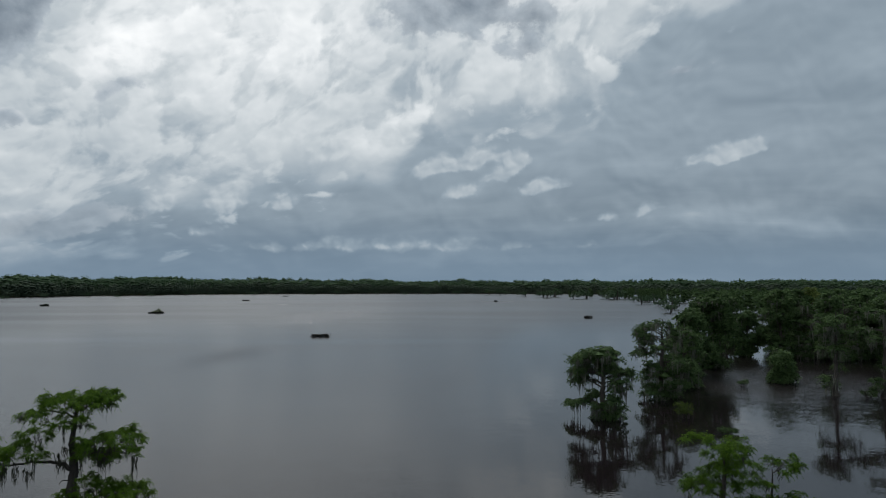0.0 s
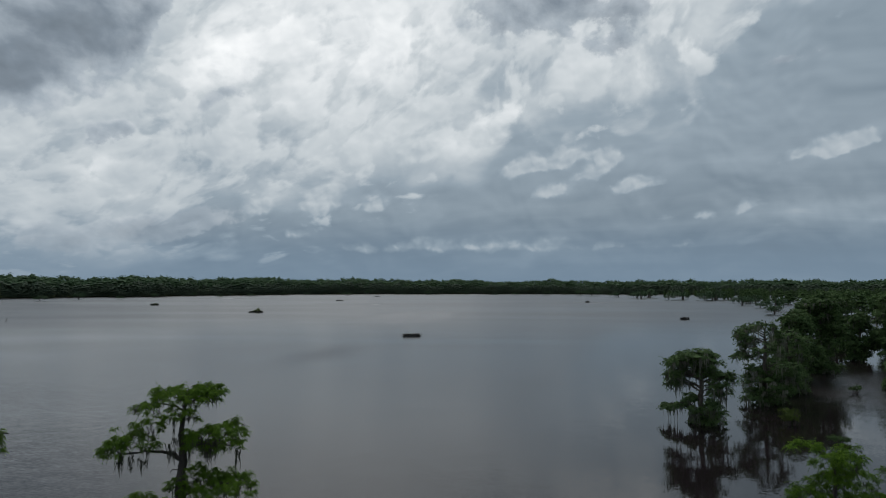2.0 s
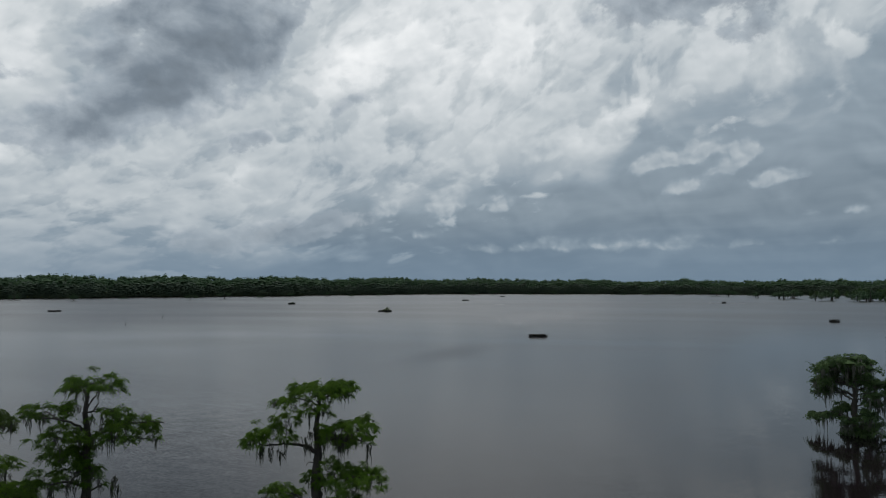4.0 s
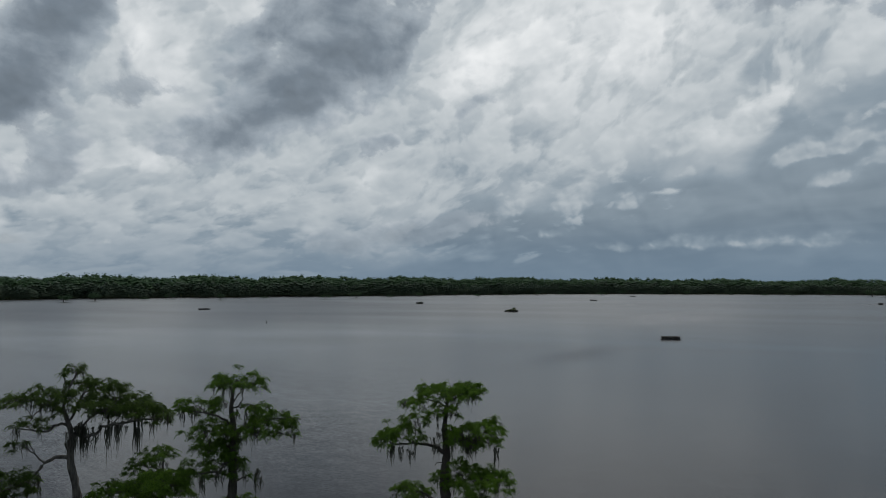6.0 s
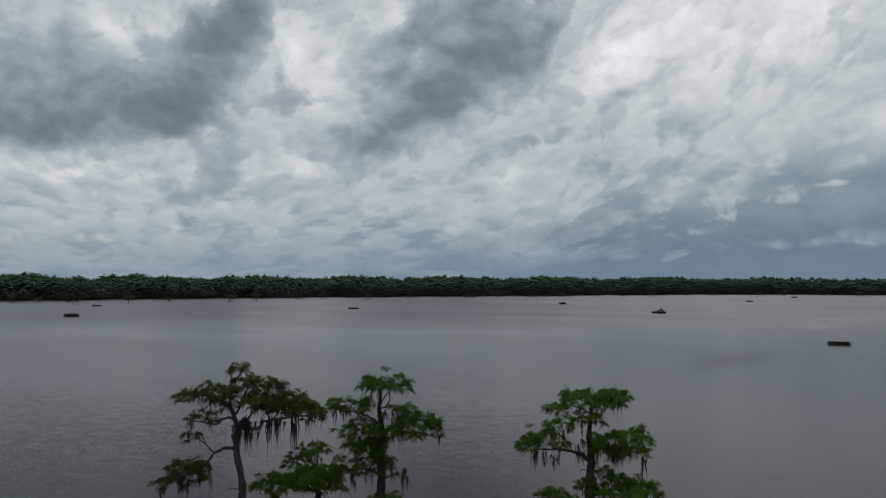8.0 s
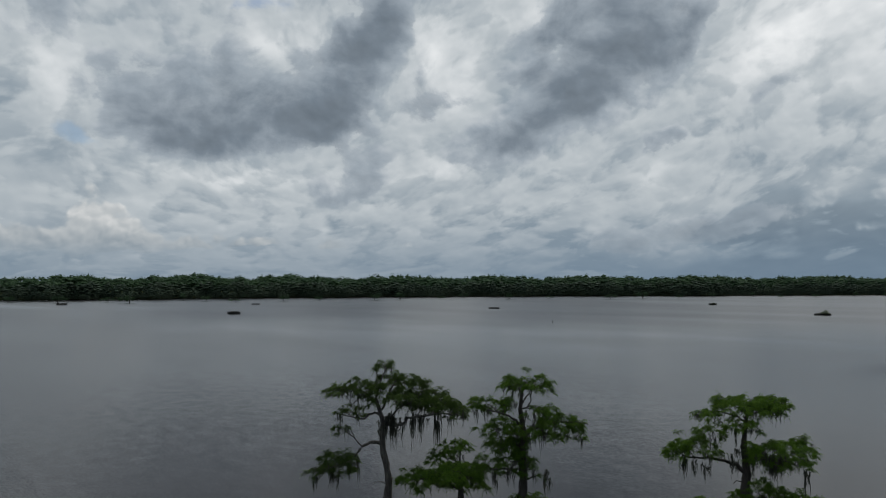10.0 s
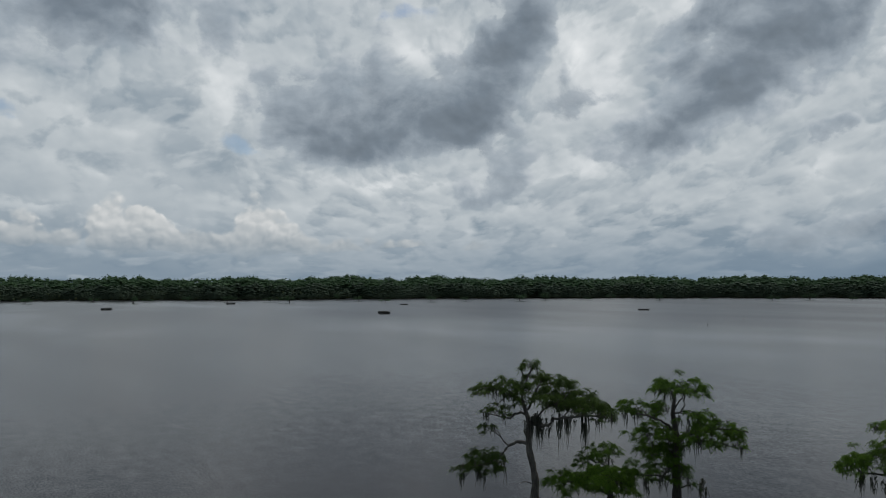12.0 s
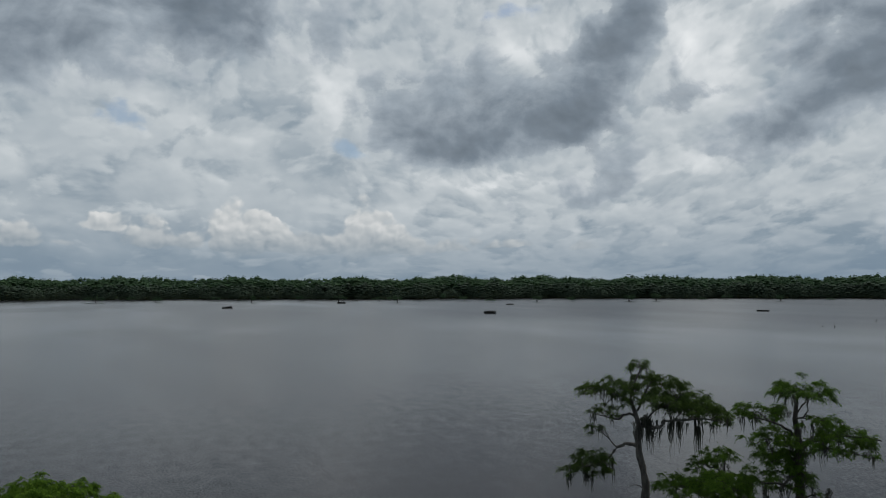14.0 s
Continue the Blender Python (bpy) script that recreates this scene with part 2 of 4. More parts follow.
    lit = n.math("MULTIPLY_ADD", n.math("MULTIPLY", towers, n.smooth(el, 2.4, 5.0, -0.24, 0.04)), 1.0, lit)
    heaps = n.math("MULTIPLY", heaps, n.smooth(el, 1.2, 2.4))
    level = blend(n.math("MULTIPLY", heaps, n.math("MULTIPLY_ADD", towers, 0.14, 0.66)), level, lit)
    cloud = n.ramp(level, [(0.0, (0.115, 0.148, 0.178)), (0.22, (0.155, 0.205, 0.255)), (0.45, (0.275, 0.338, 0.394)), (0.7, (0.518, 0.566, 0.597)), (1.0, (0.90, 0.92, 0.93))])
    haze = n.math("MULTIPLY", n.smooth(el, 0.3, 6.5, 0.75, 0.0), n.smooth(az, -70.0, -35.0, 0.80, 1.0))
    cloud = n.mix(n.math("MULTIPLY", haze, n.math("SUBTRACT", 1.0, n.math("MULTIPLY", heaps, 0.6))), cloud, (0.165, 0.238, 0.318))
    warm = n.math("MULTIPLY", heaps, n.math("MULTIPLY", towers, 0.6))
    cloud = n.mix(warm, cloud, n.vec("MULTIPLY", cloud, (1.06, 1.0, 0.95)))

    # dark low clouds drifting under the rest: ragged and thin at the rims, grey where they are thick, with level under sides
    gloom = masses(bent, RAGGED_SCUD, 1.3)
    for rows, flat in ((LEANING_BANK, 1.6), (LONG_BANK, 1.7), (HIGH_SHEET, 1.2)):
        gloom = n.math("ADD", gloom, masses(bent, rows, flat))
    shred = n.math("MULTIPLY_ADD", lump, 1.5, n.math("MULTIPLY_ADD", mid, 0.5, n.math("MULTIPLY", knob, 0.7)))
    gloom = n.math("MULTIPLY_ADD", shred, n.math("MINIMUM", n.math("MULTIPLY_ADD", gloom, 1.5, 0.12), 0.85), n.math("MULTIPLY", gloom, 0.80))
    body = n.math("MULTIPLY_ADD", lump_light, 0.9, n.math("MULTIPLY_ADD", knob_light, 0.35, n.math("MULTIPLY_ADD", mid, 0.30, n.math("MULTIPLY_ADD", big_light, 0.5, n.smooth(gloom, 0.12, 1.20, 0.66, 0.16)))))
    grey = n.ramp(body, [(0.0, (0.108, 0.138, 0.170)), (0.3, (0.178, 0.220, 0.268)), (0.6, (0.335, 0.390, 0.445)), (1.0, (0.75, 0.78, 0.80))])
    rim = n.math("MULTIPLY_ADD", n.smooth(gloom, 0.24, 0.37), 0.60, n.math("MULTIPLY", n.smooth(gloom, 0.05, 0.70), 0.40))
    cloud = n.mix(n.math("MULTIPLY", rim, n.smooth(el, 2.0, 8.0, 0.50, 0.92)), cloud, grey)

    clear = n.add("ShaderNodeTexSky", sky_type="NISHITA", sun_disc=False, sun_elevation=radians(SUN_EL), sun_rotation=radians(SUN_AZ), air_density=1.0, dust_density=1.0).outputs[0]
    clear = n.vec("SCALE", clear)
    clear.node.inputs["Scale"].default_value = 0.10
    torn = masses(bent, GAPS)
    hole = n.smooth(n.math("MULTIPLY_ADD", n.math("MINIMUM", n.math("MULTIPLY", torn, 3.0), 1.0), n.math("MULTIPLY_ADD", lump, 1.6, n.math("MULTIPLY_ADD", thin, 1.6, n.math("MULTIPLY", knob, 1.4))), torn), 0.40, 1.05, 0.0, 0.62)
    colour = n.mix(hole, cloud, clear)
    out = n.add("ShaderNodeBackground", {"Color": colour, "Strength": 1.0})
    n.add("ShaderNodeOutputWorld", {"Surface": out.outputs[0]})


build_sky()
sun_lamp = new("sun", bpy.data.lights.new("sun", "SUN"))
sun_lamp.data.energy, sun_lamp.data.angle, sun_lamp.data.color = 0.9, radians(14), (1.0, 0.98, 0.95)
sun_lamp.matrix_world = pose(0, 0, 60, 90 - SUN_EL, 0, 180 - SUN_AZ)

# ---------------------------------------------------------------- materials


def material(name):
    m = bpy.data.materials.new(name)
    m.use_nodes = True
    return m, Nodes(m.node_tree)


def finish(n, shader):
    n.add("ShaderNodeOutputMaterial", {"Surface": shader})


def leaf_material(name, dark, mid, light, size):
    m, n = material(name)
    geo = n.add("ShaderNodeNewGeometry")
    at = n.add("ShaderNodeTexCoord").outputs["Object"]
    clump, _ = n.noise(at, size, 3.0, 0.6)
    each = geo.outputs["Random Per Island"]
    tone = n.math("ADD", n.math("MULTIPLY", clump, 0.75), n.math("MULTIPLY", each, 0.45))
    tree_tone = n.add("ShaderNodeObjectInfo").outputs["Random"]
    tone = n.math("ADD", tone, n.math("MULTIPLY_ADD", tree_tone, 0.16, -0.08))
    colour = n.ramp(tone, [(0.25, dark), (0.55, mid), (0.9, light)])
    body = n.add("ShaderNodeBsdfPrincipled", {"Base Color": colour, "Roughness": 0.75, "Specular IOR Level": 0.12})
    thin = n.add("ShaderNodeBsdfTranslucent", {"Color": colour})
    finish(n, n.add("ShaderNodeMixShader", (0.3, body.outputs[0], thin.outputs[0])).outputs[0])
    return m


def bark_material(name, dark, light):
    m, n = material(name)
    at = n.add("ShaderNodeTexCoord").outputs["Object"]
    ridges, _ = n.noise(n.vec("MULTIPLY", at, (13.0, 13.0, 1.3)), 1.0, 5.0, 0.65, 0.6)
    stains, _ = n.noise(at, 0.9, 4.0, 0.6)
    colour = n.mix(n.math("MULTIPLY_ADD", ridges, 2.4, n.math("MULTIPLY_ADD", stains, 2.0, -1.75), clamp=True), dark, light)
    bump = n.add("ShaderNodeBump", {"Strength": 1.0, "Distance": 0.07, "Height": ridges})
    finish(n, n.add("ShaderNodeBsdfPrincipled", {"Base Color": colour, "Roughness": 0.9, "Normal": bump.outputs[0]}).outputs[0])
    return m


def plain_material(name, dark, light, rough=0.85, size=2.0):
    m, n = material(name)
    at = n.add("ShaderNodeTexCoord").outputs["Object"]
    stains, _ = n.noise(at, size, 5.0, 0.65)
    grain, _ = n.noise(n.vec("MULTIPLY", at, (2.0, 14.0, 14.0)), size, 3.0, 0.6)
    own = n.add("ShaderNodeObjectInfo").outputs["Random"]
    f = n.math("ADD", n.math("MULTIPLY", stains, 0.6), n.math("MULTIPLY_ADD", grain, 0.5, n.math("MULTIPLY_ADD", own, 0.3, -0.2)), clamp=True)
    bump = n.add("ShaderNodeBump", {"Strength": 0.5, "Distance": 0.02, "Height": grain})
    finish(n, n.add("ShaderNodeBsdfPrincipled", {"Base Color": n.mix(f, dark, light), "Roughness": rough, "Normal": bump.outputs[0]}).outputs[0])
    return m


def water_material():
    m, n = material("lake_water")
    at = n.add("ShaderNodeNewGeometry").outputs["Position"]
    sep = n.add("ShaderNodeSeparateXYZ", (at,))
    x, y = sep.outputs[0], sep.outputs[1]
    # sheltered among the trees, rougher out on the open lake, with lanes of wind
    shelter = n.smooth(n.math("MULTIPLY_ADD", y, -0.12, x), -14.0, 5.0, 0.5, 0.0)
    shelter = n.math("SUBTRACT", 1.0, n.math("MULTIPLY", n.math("SUBTRACT", 0.5, shelter), n.smooth(y, 130.0, 330.0, 1.0, 0.0)))
    lanes, _ = n.noise(n.vec("MULTIPLY", at, (0.35, 1.0, 1.0)), 0.012, 4.0, 0.55, 0.5)
    gust = n.smooth(lanes, 0.30, 0.72, 0.65, 1.2)
    breeze = n.math("MULTIPLY", n.smooth(x, -75.0, -22.0, 1.0, 0.0), n.smooth(y, 40.0, 190.0, 1.0, 0.0))
    dull_patch = n.vec("LENGTH", n.vec("MULTIPLY", n.vec("SUBTRACT", at, (-45.9, 156.0, 0.0)), (0.115, 0.036, 0.0)))
    dull_patch = n.smooth(n.math("MULTIPLY_ADD", n.math("SUBTRACT", lanes, 0.5), 1.5, dull_patch), 0.1, 1.4, 1.0, 0.0)
    slope = n.math("MULTIPLY", n.math("MULTIPLY_ADD", shelter, 0.055, 0.015), n.math("MULTIPLY_ADD", breeze, 2.6, gust))
    gloss = n.math("MULTIPLY", n.math("MULTIPLY_ADD", shelter, 0.32, -0.12), n.smooth(lanes, 0.30, 0.70, 0.84, 1.12))
    puff = n.vec("LENGTH", n.vec("MULTIPLY", n.vec("SUBTRACT", at, (41.0, 84.0, 0.0)), (0.10, 0.045, 0.0)))
    puff = n.smooth(n.math("MULTIPLY_ADD", n.math("SUBTRACT", lanes, 0.5), 2.0, puff), 0.3, 1.1, 1.0, 0.0)
    slope = n.math("MULTIPLY_ADD", puff, 0.03, slope)
    gloss = n.math("MULTIPLY_ADD", puff, 0.05, gloss)
    stir = n.vec("LENGTH", n.vec("MULTIPLY", n.vec("SUBTRACT", at, (54.0, 112.0, 0.0)), (1 / 28, 1 / 27, 0.0)))
    stir = n.smooth(n.math("MULTIPLY_ADD", n.math("SUBTRACT", lanes, 0.5), 1.5, stir), 0.5, 1.2, 1.0, 0.0)
    slope = n.math("MULTIPLY_ADD", stir, 0.55, slope)
    gloss = n.math("MULTIPLY_ADD", stir, 0.20, gloss)
    open_lake = n.math("MULTIPLY", n.smooth(y, 90.0, 450.0), shelter)
    gloss = n.math("MULTIPLY_ADD", open_lake, 0.05, gloss)
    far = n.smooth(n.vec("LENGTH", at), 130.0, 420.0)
    slope = n.math("MULTIPLY", slope, n.math("MULTIPLY_ADD", far, -0.95, 1.0))
    slope = n.math("MULTIPLY", slope, n.math("MULTIPLY_ADD", dull_patch, 0.5, 1.0))
    gloss = n.math("MULTIPLY", gloss, n.math("MULTIPLY_ADD", breeze, 0.1, 1.0))
    _, small = n.noise(n.vec("MULTIPLY", at, (0.75, 1.5, 1.0)), 4.4, 2.0, 0.5)
    _, broad = n.noise(n.vec("MULTIPLY", at, (1.0, 1.5, 1.0)), 0.5, 2.0, 0.5)
    both = n.vec("ADD", n.vec("MULTIPLY", n.vec("SUBTRACT", small, (0.5, 0.5, 0.5)), (0.8, 1.4, 0.0)), n.vec("MULTIPLY", n.vec("SUBTRACT", broad, (0.5, 0.5, 0.5)), (0.3, 0.5, 0.0)))
    tilt = n.vec("SCALE", both)
    n.put(tilt.node.inputs["Scale"], slope)
    # far wavelets all lean one way, set so they mirror higher, brighter sky
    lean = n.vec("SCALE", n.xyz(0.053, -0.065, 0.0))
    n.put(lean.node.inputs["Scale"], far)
    # steep wavelets that catch the sun
    ruffle = n.vec("LENGTH", n.vec("MULTIPLY", n.vec("SUBTRACT", at, (-58.0, 345.0, 0.0)), (1 / 34, 1 / 130, 0.0)))
    facet, _ = n.noise(n.vec("MULTIPLY", at, (1.9, 0.11, 1.0)), 1.0, 1.0, 0.5)
    spark = n.math("MULTIPLY", n.smooth(ruffle, 0.3, 1.2, 1.0, 0.0), n.smooth(facet, 0.65, 0.69))
    steep = n.vec("SCALE", n.xyz(0.02, -0.34, 0.0))
    n.put(steep.node.inputs["Scale"], spark)
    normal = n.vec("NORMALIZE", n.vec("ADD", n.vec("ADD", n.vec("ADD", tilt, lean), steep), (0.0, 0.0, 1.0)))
    # the specular level drops in an oval patch
    spec_level = n.math("MULTIPLY_ADD", dull_patch, -0.34, 0.5)
    silt, _ = n.noise(at, 0.02, 3.0, 0.5)
    colour = n.mix(silt, (0.009, 0.007, 0.0075), (0.015, 0.011, 0.012))
    finish(n, n.add("ShaderNodeBsdfPrincipled", {"Base Color": colour, "Roughness": gloss, "IOR": 1.30, "Specular IOR Level": spec_level, "Normal": normal}).outputs[0])
    return m


def ground_material():
    m, n = material("forest_floor")
    at = n.add("ShaderNodeNewGeometry").outputs["Position"]
    a, _ = n.noise(at, 0.08, 5.0, 0.6)
    b, _ = n.noise(at, 1.3, 4.0, 0.6)
    colour = n.mix(n.math("MULTIPLY_ADD", b, 0.5, n.math("MULTIPLY", a, 0.5)), (0.02, 0.03, 0.012), (0.07, 0.075, 0.035))
    finish(n, n.add("ShaderNodeBsdfPrincipled", {"Base Color": colour, "Roughness": 1.0, "Specular IOR Level": 0.0}).outputs[0])
    return m


LEAF = leaf_material("cypress_needles", (0.019, 0.046, 0.005), (0.068, 0.138, 0.012), (0.155, 0.265, 0.026), 0.9)
LEAF_DULL = leaf_material("dull_needles", (0.016, 0.030, 0.007), (0.050, 0.088, 0.016), (0.110, 0.170, 0.032), 0.9)
# the haze of distance is mixed into these greens, pale and close together
LEAF_FAR_HAZED = leaf_material("hazed_woods_leaves", (0.046, 0.084, 0.045), (0.062, 0.110, 0.054), (0.084, 0.140, 0.064), 0.05)
LEAF_SWAMP = leaf_material("swamp_needles", (0.030, 0.055, 0.020), (0.066, 0.114, 0.040), (0.118, 0.182, 0.066), 0.6)
MOSS_GREY = leaf_material("grey_moss", (0.10, 0.105, 0.085), (0.17, 0.175, 0.14), (0.26, 0.26, 0.21), 0.6)
# paler than the leaf itself, the distance haze laid into its colour
LEAF_SHORE_HAZED = leaf_material("hazed_shore_leaves", (0.064, 0.090, 0.062), (0.084, 0.116, 0.078), (0.108, 0.145, 0.095), 0.05)
LEAF_PALE = leaf_material("pale_needles", (0.05, 0.08, 0.02), (0.09, 0.13, 0.03), (0.15, 0.19, 0.05), 0.9)
# the same moss with its backlit darkness put into the colour
MOSS_BACKLIT = leaf_material("backlit_moss", (0.035, 0.038, 0.028), (0.065, 0.068, 0.050), (0.115, 0.115, 0.088), 0.6)
BARK = bark_material("cypress_bark", (0.020, 0.017, 0.014), (0.085, 0.074, 0.062))
BARK_PALE = bark_material("pale_bark", (0.024, 0.021, 0.018), (0.20, 0.18, 0.155))
BARK_FAR = bark_material("dark_bark", (0.03, 0.025, 0.02), (0.11, 0.095, 0.08))
BOARD = plain_material("weathered_boards", (0.012, 0.011, 0.010), (0.050, 0.044, 0.038))
BRUSH = leaf_material("dry_brush", (0.010, 0.010, 0.007), (0.022, 0.021, 0.014), (0.045, 0.042, 0.026), 1.5)
DRUM = plain_material("float_plastic", (0.02, 0.02, 0.022), (0.05, 0.05, 0.055), 0.5)
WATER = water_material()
FLOOR = ground_material()

# ---------------------------------------------------------------- mesh helpers


def mesh_of(name, verts, faces, mat, smooth=False):
    """One mesh from an array of points and an array of four-cornered faces; a face that names its last corner twice is a triangle."""
    verts, faces = np.asarray(verts, np.float32), np.asarray(faces, np.int32)
    me = bpy.data.meshes.new(name)
    three = faces[:, 2] == faces[:, 3]
    keep = np.ones(faces.shape, bool)
    keep[three, 3] = False
    corners = faces[keep]
    counts = np.where(three, 3, 4).astype(np.int32)
    me.vertices.add(len(verts)), me.loops.add(len(corners)), me.polygons.add(len(faces))
    me.vertices.foreach_set("co", verts.ravel())
    me.loops.foreach_set("vertex_index", corners)
    me.polygons.foreach_set("loop_start", np.concatenate([[0], np.cumsum(counts)[:-1]]).astype(np.int32))
    me.polygons.foreach_set("use_smooth", np.full(len(faces), smooth))
    me.update(calc_edges=True)
    me.materials.append(mat)
    return me


def part(name, me, parent, label=""):
    ob = new(name, me)
    ob.parent = parent
    return tagged(ob, label) if label else ob


def join(pieces):
    """Several (points, faces) as one."""
    vs, fs, k = [], [], 0
    for v, f in pieces:
        vs.append(v), fs.append(f + k)
        k += len(v)
    return np.concatenate(vs), np.concatenate(fs)


def tube(points, radii, sides=7, wobble=0.0, rng=None):
    """A tapering round limb along points, closed at its tip."""
    p, r = np.asarray(points, float), np.asarray(radii, float)
    t = np.gradient(p, axis=0)
    t /= np.linalg.norm(t, axis=1)[:, None] + 1e-9
    ref = np.where(np.abs(t[:, 2:3]) > 0.8, np.array([[1.0, 0, 0]]), np.array([[0, 0, 1.0]]))
    a = np.cross(t, ref)
    a /= np.linalg.norm(a, axis=1)[:, None] + 1e-9
    b = np.cross(t, a)
    ang = np.linspace(0, 2 * math.pi, sides, endpoint=False)
    rr = r[:, None] * (1 + (rng.normal(0, wobble, (len(p), sides)) if rng is not None else 0))
    v = p[:, None] + rr[..., None] * (np.cos(ang)[None, :, None] * a[:, None] + np.sin(ang)[None, :, None] * b[:, None])
    f = []
    for i in range(len(p) - 1):
        for j in range(sides):
            k = (j + 1) % sides
            f.append((i * sides + j, i * sides + k, (i + 1) * sides + k, (i + 1) * sides + j))
    return v.reshape(-1, 3), np.array(f, int)


def curve_points(p0, p1, sag, rng, count=7, jitter=0.06):
    """A bent way from p0 to p1 that bows upward by sag."""
    s = np.linspace(0, 1, count)[:, None]
    p0, p1 = np.asarray(p0, float), np.asarray(p1, float)
    p = p0 + (p1 - p0) * s
    p[:, 2] += sag * np.sin(s[:, 0] * math.pi)
    length = np.linalg.norm(p1 - p0)
    p[1:-1] += rng.normal(0, jitter * length / 2, (count - 2, 3))
    return p


def kites(rng, base, way, length, width, face=None):
    """Narrow pointed leaf sprays: base points, directions, lengths; one bent four-cornered blade each, turned to face if given."""
    count = len(base)
    way = way / (np.linalg.norm(way, axis=1)[:, None] + 1e-9)
    side = np.cross(way, rng.normal(0, 1, (count, 3)) if face is None else face)
    side /= np.linalg.norm(side, axis=1)[:, None] + 1e-9
    length, width = np.broadcast_to(length, count)[:, None], np.broadcast_to(width, count)[:, None]
    mid = base + way * length * 0.5
    tip = base + way * length
    tip[:, 2] -= 0.18 * length[:, 0]
    v = np.stack([base, mid + side * width, tip, mid - side * width], 1).reshape(-1, 3)
    return v, np.arange(4 * count).reshape(-1, 4)


def ball(rng, count):
    d = rng.normal(0, 1, (count, 3))
    return d / (np.linalg.norm(d, axis=1)[:, None] + 1e-9)


GOLD = (1 + 5 ** 0.5) / 2
ICO_V = np.array([(-1, GOLD, 0), (1, GOLD, 0), (-1, -GOLD, 0), (1, -GOLD, 0), (0, -1, GOLD), (0, 1, GOLD), (0, -1, -GOLD), (0, 1, -GOLD), (GOLD, 0, -1), (GOLD, 0, 1), (-GOLD, 0, -1), (-GOLD, 0, 1)]) / 1.902
ICO_F = np.array([(0, 11, 5, 5), (0, 5, 1, 1), (0, 1, 7, 7), (0, 7, 10, 10), (0, 10, 11, 11), (1, 5, 9, 9), (5, 11, 4, 4), (11, 10, 2, 2), (10, 7, 6, 6), (7, 1, 8, 8), (3, 9, 4, 4), (3, 4, 2, 2), (3, 2, 6, 6), (3, 6, 8, 8), (3, 8, 9, 9), (4, 9, 5, 5), (2, 4, 11, 11), (6, 2, 10, 10), (8, 6, 7, 7), (9, 8, 1, 1)])


OCTA_V = np.array([(1, 0, 0), (-1, 0, 0), (0, 1, 0), (0, -1, 0), (0, 0, 1), (0, 0, -1)], float)
OCTA_F = np.array([(0, 2, 4, 4), (2, 1, 4, 4), (1, 3, 4, 4), (3, 0, 4, 4), (2, 0, 5, 5), (1, 2, 5, 5), (3, 1, 5, 5), (0, 3, 5, 5)])


def foliage(rng, pads, leaf, fill, broad=1.0, core=False):
    """Tufts of feathery sprays over flattened pads (x, y, z, half width, half depth, half height)."""
    out = []
    for x, y, z, rx, ry, rz in pads:
        tufts = max(5, int(fill * (rx * ry + rx * rz + ry * rz) / (leaf * leaf) * 1.5))
        d = ball(rng, tufts)
        d[:, 2] = np.abs(d[:, 2]) * 1.5 - 0.55
        c = np.array([x, y, z]) + d * np.array([rx, ry, rz]) * rng.uniform(0.3, 1.12, (tufts, 1))
        each = 19
        m = tufts * each
        size = np.repeat(rng.uniform(0.75, 1.3, tufts), each)
        base = np.repeat(c, each, 0) + rng.normal(0, leaf * 0.33, (m, 3)) * np.array([1, 1, 0.55]) * size[:, None]
        out_way = np.repeat(d, each, 0) * np.array([1, 1, 0.4]) + ball(rng, m) * 0.8 + np.array([0, 0, -0.15])
        face = np.repeat(d, each, 0) * 0.7 + np.array([0, 0, 0.7]) + ball(rng, m) * 0.55
        out.append(kites(rng, base, out_way, leaf * size * rng.uniform(0.7, 1.5, m), broad * leaf * rng.uniform(0.07, 0.14, m), face))
        if core:
            out.append((np.array([x, y, z - 0.15 * rz]) + ICO_V * np.array([rx * 0.8, ry * 0.8, rz * 0.6]) * rng.uniform(0.75, 1.1, (12, 1)), ICO_F))
    return join(out)


